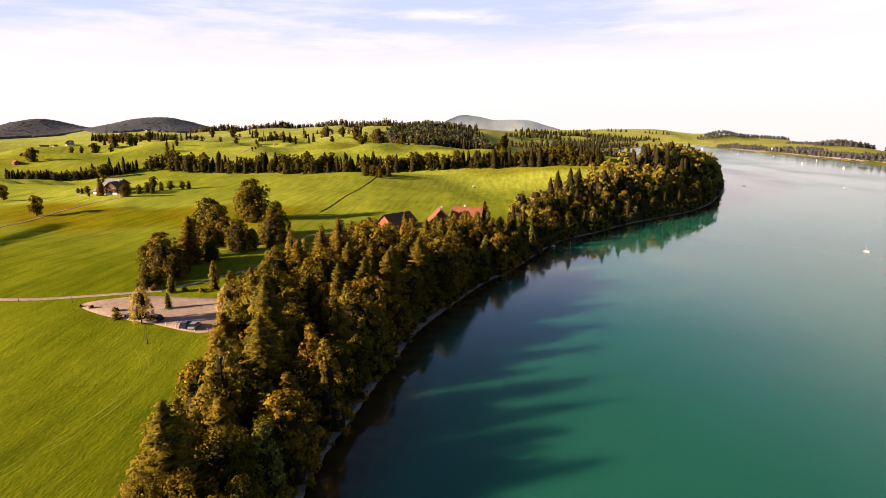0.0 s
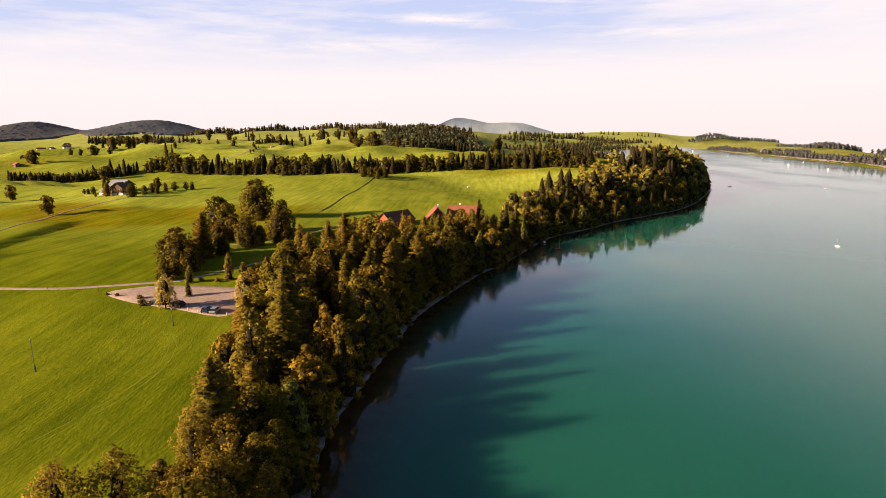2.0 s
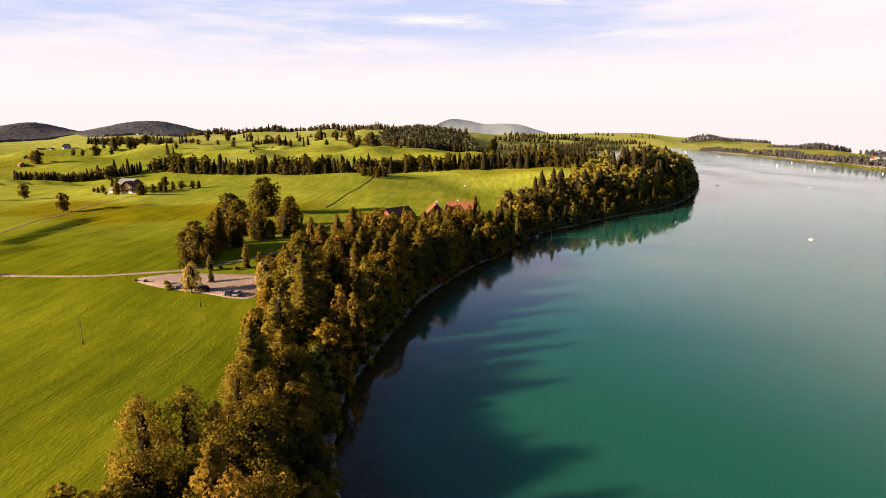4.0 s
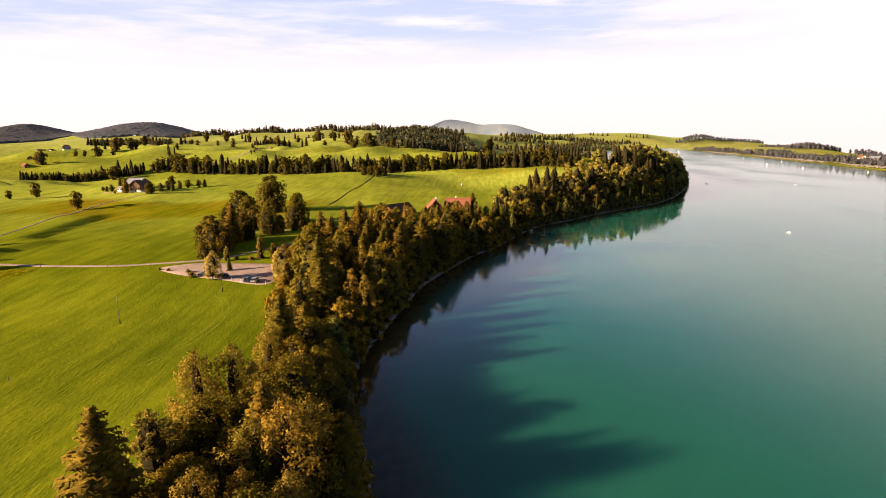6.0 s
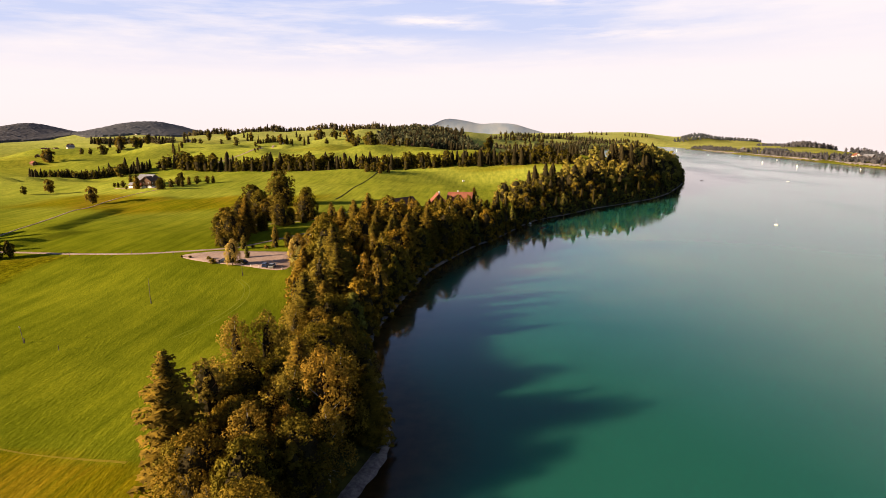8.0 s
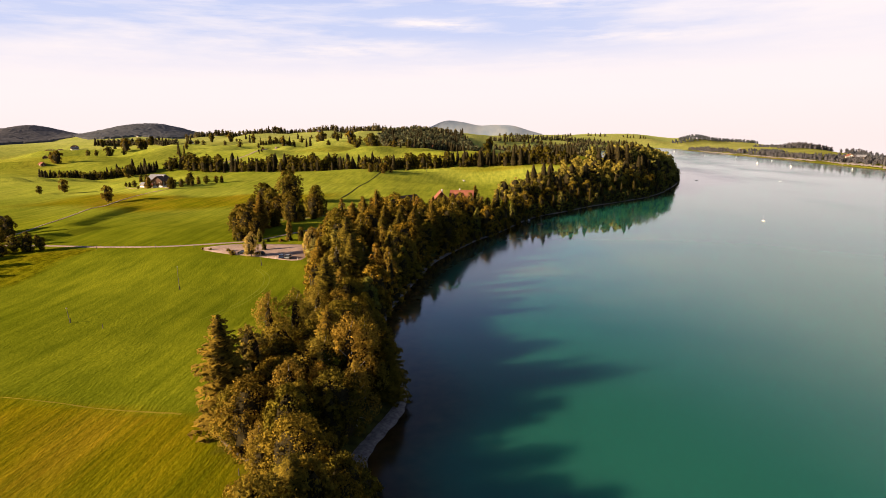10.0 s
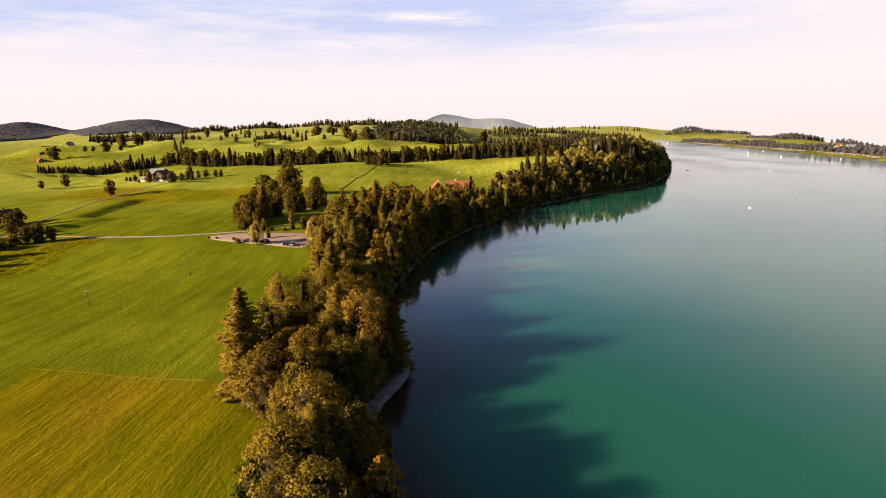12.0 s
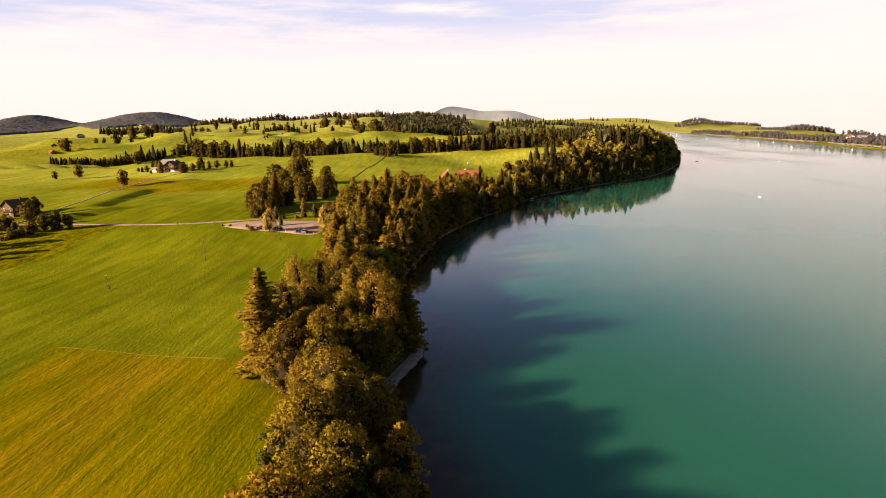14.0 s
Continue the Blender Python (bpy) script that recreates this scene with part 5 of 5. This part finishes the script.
def gable_house(name, label, x, y, turn, wide, long, eave, ridge, roof, lower, upper, split=0.5, over=0.9, panes=(2, 3), chimney=True, balcony=False, group="", sink=0.5):
    """A house with its ridge along its own y: two wall storeys, gables, roof slopes, windows with frames, door, chimney."""
    e = thing(name, x, y, on_ground(x, y), turn)
    tagged(e, label, "house", group)
    w, l = wide / 2, long / 2
    mid = eave * split
    part("wall", box(bmesh.new(), -w, w, -l, l, -sink - 1.5, mid), lower, e)
    bm = box(bmesh.new(), -w + 0.03, w - 0.03, -l + 0.03, l - 0.03, mid, eave)
    for s in (-1, 1):
        v = [bm.verts.new(p) for p in ((-w + 0.03, s * (l - 0.03), eave), (w - 0.03, s * (l - 0.03), eave), (0, s * (l - 0.03), ridge - 0.15))]
        bm.faces.new(v if s < 0 else v[::-1])
    part("upper_wall", bm, upper, e)
    fall = (ridge - eave) / w
    for s in (-1, 1):
        bm = bmesh.new()
        top, low = (0, ridge), (s * (w + over), eave - fall * over)
        ring = []
        for yy in (-l - over, l + over):
            ring.append([bm.verts.new((px, yy, pz + d)) for (px, pz), d in ((top, 0.0), (low, 0.0), (low, 0.22), (top, 0.26))])
        for k in range(4):
            bm.faces.new((ring[0][k], ring[0][(k + 1) % 4], ring[1][(k + 1) % 4], ring[1][k]))
        bm.faces.new(ring[0][::-1])
        bm.faces.new(ring[1])
        bmesh.ops.recalc_face_normals(bm, faces=bm.faces)
        part("roof_slope", bm, roof, e)
    if chimney:
        part("chimney", box(bmesh.new(), 0.5, 1.3, l * 0.2, l * 0.2 + 0.8, ridge - 1.2, ridge + 1.0, 0.04), lower, e)

    def window(px, py, pz, face, ww=1.0, hh=1.2):
        """face: 0 front (-y), 1 right, 2 back, 3 left."""
        bm = bmesh.new()
        for x0, x1, z0, z1 in ((-ww / 2, -ww / 2 + 0.12, 0, hh), (ww / 2 - 0.12, ww / 2, 0, hh), (-ww / 2 + 0.12, ww / 2 - 0.12, 0, 0.12), (-ww / 2 + 0.12, ww / 2 - 0.12, hh - 0.12, hh), (-0.05, 0.05, 0.12, hh - 0.12)):
            box(bm, x0, x1, -0.10, 0.0, z0, z1)
        f = part("window", bm, PLASTER, e, "pale window frame")
        f.matrix_local = pose(px, py, pz, 0, 0, 90 * face)
        part("pane", box(bmesh.new(), -ww / 2 + 0.12, ww / 2 - 0.12, -0.05, 0.0, 0.12, hh - 0.12), DARK_GLASS, f)

    for row, height in enumerate((0.9, eave * 0.58)[: 2 if eave > 4 else 1]):
        for face, count, half, off in ((0, panes[0], w, -l), (2, panes[0], w, l), (1, panes[1], l, w), (3, panes[1], l, -w)):
            for k in range(count):
                u = (k + 0.5) / count * 2 * half - half
                if face in (0, 2):
                    window(u, off, height, face)
                else:
                    window(off, u, height, face)
    part("door", box(bmesh.new(), -0.55, 0.55, -l - 0.08, -l + 0.02, 0.0, 2.1, 0.02), TIMBER, e, "dark wooden door")
    if balcony:
        bm = box(bmesh.new(), -w - 0.1, w + 0.1, -l - 1.3, -l - 0.04, eave * 0.55 - 0.3, eave * 0.55 - 0.12)
        for k in range(int(wide / 0.4) + 1):
            px = -w + k * (2 * w) / int(wide / 0.4)
            box(bm, px - 0.06, px + 0.06, -l - 1.28, -l - 1.2, eave * 0.55 - 0.12, eave * 0.55 + 0.85)
        box(bm, -w - 0.1, w + 0.1, -l - 1.3, -l - 1.18, eave * 0.55 + 0.85, eave * 0.55 + 0.97)
        part("balcony", bm, TIMBER, e, "dark timber balcony with slatted rail")
    return e


gable_house("farmhouse", "dark timber farmhouse with white base and brown roof", -264, 378, -8, 9, 11, 5.4, 8.6, TILE_BROWN, PLASTER, TIMBER, 0.2, balcony=True)
gable_house("barn", "large dark timber barn with pale grey roof", -277, 397, 72, 10, 15, 5.4, 8.8, TILE_GREY, RED_WOOD, TIMBER, 0.4, panes=(2, 4), chimney=False)
gable_house("shed", "small white shed with dark roof", -284, 386, 60, 4.0, 6, 2.4, 3.8, TILE_GREY, PLASTER, TIMBER, 0.5, 0.4, (1, 1), False)
gable_house("farmhouse", "dark timber house with brown roof among trees", -236, 172, -20, 9, 10, 5.2, 8.2, TIMBER, TIMBER, TIMBER, balcony=True)
gable_house("farmhouse", "broad white farmhouse under a red tiled roof", -12.5, 264, 82, 13, 13, 4.6, 9.4, TILE_RED, PLASTER, PLASTER, 0.6, panes=(3, 4))
gable_house("farmhouse", "farmhouse wing with bright orange roof", -25, 256, 10, 12, 9, 3.6, 9.8, TILE_RED, PLASTER, TIMBER, panes=(2, 3))
gable_house("barn", "low red brown barn with brown roof", -46.5, 264, -40, 10, 15, 3.2, 6.9, TILE_BROWN, RED_WOOD, RED_WOOD, 0.5, panes=(1, 2), chimney=False)
for x, y, turn in ((-640, 741, 30), (-596, 676, 60)):
    gable_house("barn", "small dark timber hay barn on the slope", x, y, turn, 6, 9, 2.8, 5.2, TILE_RED, TIMBER, TIMBER, 0.5, 0.6, (1, 1), False, group="hay barns", sink=1.0)
FAR_HOUSES = "far houses on the hills"
for k, (x, y) in enumerate([(-951, 1168), (-947, 1190), (-925, 1208), (-944, 1235), (-965, 1180), (-687, 1278), (-948, 1389), (-391, 1065), (-526, 1813), (-545, 1790),
                            (-29, 1204), (-45, 1200), (180, 1423), (402, 1771), (470, 1925), (550, 2030), (590, 905), (600, 890), (575, 720), (590, 700), (620, 1387), (-1700, 2690), (-1660, 2700), (-1640, 2730)]):
    red = k % 3 != 2
    gable_house("house", "small white house with red roof among trees" if red else "small house with grey roof among trees", x, y, (k * 47) % 90 - 45, 8 + k % 3, (9 if y > 1700 else 12) + k % 4, 4.0, 7.0, TILE_RED if red else TILE_GREY, PLASTER, PLASTER if k % 3 == 1 else TIMBER, panes=(2, 2), chimney=k % 2 == 0, group=FAR_HOUSES, sink=1.5)
gable_house("barn", "long pale barn with red roof at the wood", -118, 1092, 82, 14, 42, 5, 10, TILE_RED, PLASTER, PLASTER, panes=(2, 5), chimney=False)

# ---- poles, posts, small things ----
POLES = "wooden line poles on the meadow"


def pole(x, y, h, lean=0.0):
    e = thing("utility_pole", x, y, on_ground(x, y), random.uniform(0, 90))
    tagged(e, "thin weathered wooden pole standing in the grass", "pole", POLES)
    part("shaft", tube(bmesh.new(), (0, 0, -0.5), (lean * h, 0, h), 0.09, 0.06, 8), GREY_WOOD, e)
    bm = tube(bmesh.new(), (0.16, 0, -0.4), (0.13, 0, 1.3), 0.11, 0.10, 6)
    part("foot_stub", bm, GREY_WOOD, e, "stub post bolted to the foot")
    bm = tube(bmesh.new(), (lean * h, -0.35, h - 0.35), (lean * h, 0.35, h - 0.35), 0.04, 0.04, 6)
    part("cross_arm", bm, GREY_WOOD, e)
    for s in (-1, 1):
        part("insulator", tube(bmesh.new(), (lean * h, s * 0.3, h - 0.32), (lean * h, s * 0.3, h - 0.12), 0.05, 0.03, 6), PLASTER, e, "small white insulator")


for x, y, h in ((-100, 89, 8), (-82, 115, 5), (-58, 520, 9)):
    pole(x, y, h)


def post(name, label, x, y, h, r, mat, group):
    e = thing(name, x, y, on_ground(x, y))
    tagged(e, label, "post", group)
    part("shaft", tube(bmesh.new(), (0, 0, -0.3), (0, 0, h), r, r * 0.85, 7), mat, e)
    part("cap", tube(bmesh.new(), (0, 0, h), (0, 0, h + 0.06), r * 1.1, r * 0.6, 7), mat, e)


pole(-114, 56, 4.6, -0.1)
for x, y, h in ((-102, 52, 1.3), (-162, 140, 1.8), (-137, 141, 1.6), (-120, 140.5, 1.6)):
    post("post", "short grey marker post in the grass", x, y, h, 0.09, GREY_WOOD, "marker posts in the meadow")
for x, y in ((-83, 125), (-79.5, 123.8), (-74, 122.6), (-70.5, 122.2)):
    post("bollard", "short white wooden bollard at the gravel's edge", x, y, 1.0, 0.12, PLASTER, "bollards of the parking lot")
for x, y in zip(np.linspace(-36.5, -34.5, 3), np.linspace(-14, -24, 3)):
    post("fence_post", "grey wooden fence post beside the track", x - 0.8, y, 1.1, 0.08, GREY_WOOD, "fence posts along the track")
for k in range(14):
    x, y = -222 + k * 2.0, 138 - k * 0.6
    post("fence_post", "grey wooden fence post round the farm garden", x, y, 1.1, 0.08, GREY_WOOD, "fence posts round the garden")

PAINTS = [surface("car_paint_dark", (0.012, 0.014, 0.02), (0.02, 0.023, 0.03), 2, 0.25, 0.6, 0), surface("car_paint_silver", (0.45, 0.46, 0.48), (0.55, 0.56, 0.58), 2, 0.3, 0.6, 0, metal=0.5),
          surface("car_paint_blue", (0.02, 0.035, 0.09), (0.03, 0.05, 0.12), 2, 0.25, 0.6, 0), surface("car_paint_white", (0.7, 0.7, 0.7), (0.8, 0.8, 0.8), 2, 0.3, 0.5, 0)]
RUBBER = surface("tyre_rubber", (0.012, 0.012, 0.012), (0.03, 0.03, 0.03), 6, 0.9, 0.2, 0.2)


def car(x, y, turn, paint, label, van=False):
    e = thing("van" if van else "car", x, y, on_ground(x, y) + 0.14, turn)
    tagged(e, label, "van" if van else "car", "parked cars")
    long, wide, waist, roof = (2.6, 1.0, 1.15, 2.5) if van else (2.15, 0.88, 0.92, 1.46)
    part("body", box(bmesh.new(), -wide, wide, -long, long, 0.3, waist, 0.12), paint, e)
    bm = bmesh.new()
    low, high = (-long * 0.85, long * 0.7), (-long * 0.8, long * 0.55) if van else (-long * 0.62, long * 0.28)
    v = [bm.verts.new((px * k, py, pz)) for pz, ys, k in ((waist - 0.05, low, 0.94), (roof, high, 0.8)) for py in ys for px in (-wide, wide)]
    for q in ((0, 1, 5, 4), (1, 3, 7, 5), (3, 2, 6, 7), (2, 0, 4, 6), (4, 5, 7, 6)):
        bm.faces.new([v[k] for k in q])
    bmesh.ops.recalc_face_normals(bm, faces=bm.faces)
    part("cabin", bm, paint if van else DARK_GLASS, e, "" if van else "dark glazed cabin")
    part("roof", box(bmesh.new(), -wide * 0.8, wide * 0.8, high[0], high[1], roof - 0.02, roof + 0.04, 0.02), paint, e)
    for sx in (-1, 1):
        for sy in (-0.62, 0.62):
            wheel = part("wheel", tube(bmesh.new(), (sx * (wide - 0.2), sy * long, 0.32), (sx * (wide + 0.02), sy * long, 0.32), 0.32, 0.32, 14), RUBBER, e, "black rubber tyre")
            part("rim", tube(bmesh.new(), (sx * (wide + 0.02), sy * long, 0.32), (sx * (wide + 0.05), sy * long, 0.32), 0.19, 0.17, 10), PAINTS[1], wheel)
        part("headlight", box(bmesh.new(), sx * wide * 0.6 - 0.15, sx * wide * 0.6 + 0.15, long - 0.05, long + 0.03, 0.6, 0.78, 0.02), PLASTER, e)


car(-77.5, 124.6, 8, PAINTS[2], "dark blue car parked on gravel")
car(-74.8, 124.2, 4, PAINTS[1], "silver car parked on gravel")
car(-94.5, 129.5, 78, PAINTS[0], "black car parked beside the willow")
car(-87.5, 128.3, 70, PAINTS[0], "dark car parked under the willow")
car(-73.6, 167.5, 85, PAINTS[3], "white van parked beside the gravel path", True)

# hay bale, benches
e = thing("hay_bale", -17.6, 470, on_ground(-17.6, 470), 20)
tagged(e, "pale wrapped hay bale on the meadow", "hay bale")
part("bale", tube(bmesh.new(), (-0.9, 0, 0.75), (0.9, 0, 0.75), 0.8, 0.8, 18), PLASTER, e)
part("band", tube(bmesh.new(), (-0.1, 0, 0.75), (0.1, 0, 0.75), 0.82, 0.82, 18), GREY_WOOD, e)
for x, y in ((-70, 167), (-73, 170)):
    e = thing("picnic_table", x, y, on_ground(x, y) + 0.02, 30)
    tagged(e, "weathered wooden picnic table on the grass", "table", "picnic tables")
    part("tabletop", box(bmesh.new(), -1.1, 1.1, -0.4, 0.4, 0.7, 0.76, 0.01), PALE_BARK, e)
    for s in (-1, 1):
        part("bench_seat", box(bmesh.new(), -1.1, 1.1, s * 0.75 - 0.14, s * 0.75 + 0.14, 0.42, 0.47, 0.01), PALE_BARK, e)
        part("leg_frame", box(bmesh.new(), s * 0.8 - 0.05, s * 0.8 + 0.05, -0.85, 0.85, -0.1, 0.41, 0.01), GREY_WOOD, e)
        part("leg", box(bmesh.new(), s * 0.8 - 0.05, s * 0.8 + 0.05, -0.3, 0.3, 0.41, 0.7, 0.01), GREY_WOOD, e)

# overgrown ditch across the crest, wheel tracks in the near meadow
DITCH = surface("ditch_weeds", (0.035, 0.04, 0.012), (0.08, 0.08, 0.02), 0.8, 0.95, 0.05, 0.8, 0.2)
STRAW = surface("cut_grass", (0.22, 0.19, 0.008), (0.31, 0.235, 0.014), 0.9, 0.9, 0.1, 0.6, 0.1)
TRACK = surface("worn_grass", (0.165, 0.195, 0.008), (0.215, 0.240, 0.012), 0.9, 0.9, 0.1, 0.6, 0.1)
ribbon("ditch", curve_through([(-96, 462), (-97, 428), (-98, 392), (-97, 348), (-98, 309)], 6), 1.5, DITCH, 0.18, "overgrown dark ditch across the meadow", "ditch", 0.3)
ribbon("field_edge", [(a, 10.5 - 0.15 * (a + 97) + 0.3 * math.sin(a / 5)) for a in range(-97, -54, 2)], 0.9, STRAW, 0.04, "straw coloured line where mowing stopped", "field edge", 0.2, 0.1, 3)
for off in (0, 1.8):
    ribbon("wheel_track", curve_through([(-79 + off, 62), (-75 + off, 78), (-74 + off, 92), (-77 + off, 104), (-83 + off, 112)], 6), 0.55, TRACK, 0.04, "faint wheel track worn into grass", "track", 0.08, 0.08, 3)

# ---- boats ----
WHITE = surface("white_gelcoat", (0.72, 0.72, 0.72), (0.84, 0.84, 0.84), 1.2, 0.35, 0.5, 0)
SAIL = surface("sail_cloth", (0.74, 0.73, 0.7), (0.86, 0.85, 0.82), 1.5, 0.8, 0.2, 0.1, 0.01)
BOATS = "sailing boats on the lake"


def hull_bm(long, beam, free):
    bm, rings = bmesh.new(), []
    for t in np.linspace(0, 1, 9):
        half = beam / 2 * (1 - max(0.0, t - 0.45) ** 2 * 3.2) * (0.75 + 0.5 * min(t, 0.5))
        half = max(half, 0.03)
        sheer = free * (1 + 0.25 * t * t)
        rings.append([bm.verts.new((px, (t - 0.5) * long, pz)) for px, pz in ((-half, sheer), (-half * 0.8, 0.05), (0, -0.3), (half * 0.8, 0.05), (half, sheer), (half * 0.6, sheer + 0.12), (-half * 0.6, sheer + 0.12))])
    for a, b in zip(rings, rings[1:]):
        for k in range(7):
            bm.faces.new((a[k], a[(k + 1) % 7], b[(k + 1) % 7], b[k]))
    bm.faces.new(rings[0])
    bm.faces.new(rings[-1][::-1])
    bmesh.ops.recalc_face_normals(bm, faces=bm.faces)
    return bm


def sailboat(x, y, turn, k, hoisted, label):
    e = thing("sailboat", x, y, 0.02, turn)
    e.scale = (k, k, k)
    tagged(e, label, "boat", BOATS)
    part("hull", hull_bm(6.5, 2.3, 0.7), WHITE, e)
    part("cabin", box(bmesh.new(), -0.7, 0.7, -0.6, 1.4, 0.8, 1.25, 0.1), WHITE, e)
    part("mast", tube(bmesh.new(), (0, 0.7, 0.8), (0, 0.7, 9.0), 0.07, 0.05, 8), PAINTS[1], e, "aluminium mast")
    part("boom", tube(bmesh.new(), (0, 0.7, 1.8), (0.3, -2.6, 1.8), 0.05, 0.05, 6), PAINTS[1], e)
    bm = bmesh.new()
    if hoisted:
        v = [bm.verts.new(p) for p in ((0.02, 0.6, 1.9), (0.3, -2.5, 1.9), (0.02, 0.6, 8.8), (0.06, 0.6, 1.9), (0.34, -2.5, 1.9), (0.06, 0.6, 8.8))]
        for q in ((0, 1, 2), (5, 4, 3), (0, 3, 4, 1), (1, 4, 5, 2), (2, 5, 3, 0)):
            bm.faces.new([v[n] for n in q])
        part("mainsail", bm, SAIL, e)
        bm = bmesh.new()
        v = [bm.verts.new(p) for p in ((0.02, 3.1, 0.95), (-0.3, 0.9, 1.2), (0.0, 0.8, 7.8), (0.06, 3.1, 0.95), (-0.26, 0.9, 1.2), (0.04, 0.8, 7.8))]
        for q in ((0, 1, 2), (5, 4, 3), (0, 3, 4, 1), (1, 4, 5, 2), (2, 5, 3, 0)):
            bm.faces.new([v[n] for n in q])
        part("jib", bm, SAIL, e)
    else:
        part("furled_sail", tube(bm, (0, 0.6, 1.95), (0.3, -2.5, 1.95), 0.16, 0.10, 8), SAIL, e)


sailboat(161, 254, 25, 0.4, False, "white sailing boat with bare mast on the lake")
for x, y, k in ((505, 1127, 0.5), (442, 894, 0.42), (442, 789, 0.38), (520, 1560, 0.55), (480, 1226, 0.4), (500, 969, 0.34), (474, 700, 0.3)):
    sailboat(x, y, (x * 7) % 180, k, True, "small white sailing boat far out on the lake")


def rowing_boat(x, y, z, turn, mat, label, k=1.0):
    e = thing("rowing_boat", x, y, z, turn)
    e.scale = (k, k, k)
    tagged(e, label, "boat")
    part("hull", hull_bm(4.6, 1.5, 0.45), mat, e)
    for t in (-0.9, 0.5):
        part("thwart", box(bmesh.new(), -0.55, 0.55, t - 0.12, t + 0.12, 0.6, 0.64), GREY_WOOD, e)
    part("motor", box(bmesh.new(), -0.15, 0.15, -2.5, -2.2, 0.3, 0.95, 0.04), RUBBER, e)


rowing_boat(230, 560, 0.02, 70, TIMBER, "dark motor boat on the lake", 0.6)
rowing_boat(306, 537, 0.02, 80, WHITE, "white motor boat on the lake", 0.6)
rowing_boat(26.5, 263, 0.45, 40, WHITE, "white rowing boat drawn up on the strand")
e = thing("swim_raft", 33, 247, 0.0, 12)
tagged(e, "reddish wooden swim raft with a pale pole", "raft")
part("deck", box(bmesh.new(), -1.6, 1.6, -1.0, 1.0, 0.18, 0.34, 0.03), RED_WOOD, e)
for s in (-1, 1):
    part("float", tube(bmesh.new(), (s * 1.1, -1.0, 0.05), (s * 1.1, 1.0, 0.05), 0.22, 0.22, 10), GREY_WOOD, e)
part("pole", tube(bmesh.new(), (0.6, 0.5, -0.4), (0.6, 0.5, 5.5), 0.09, 0.06, 8), PALE_BARK, e)
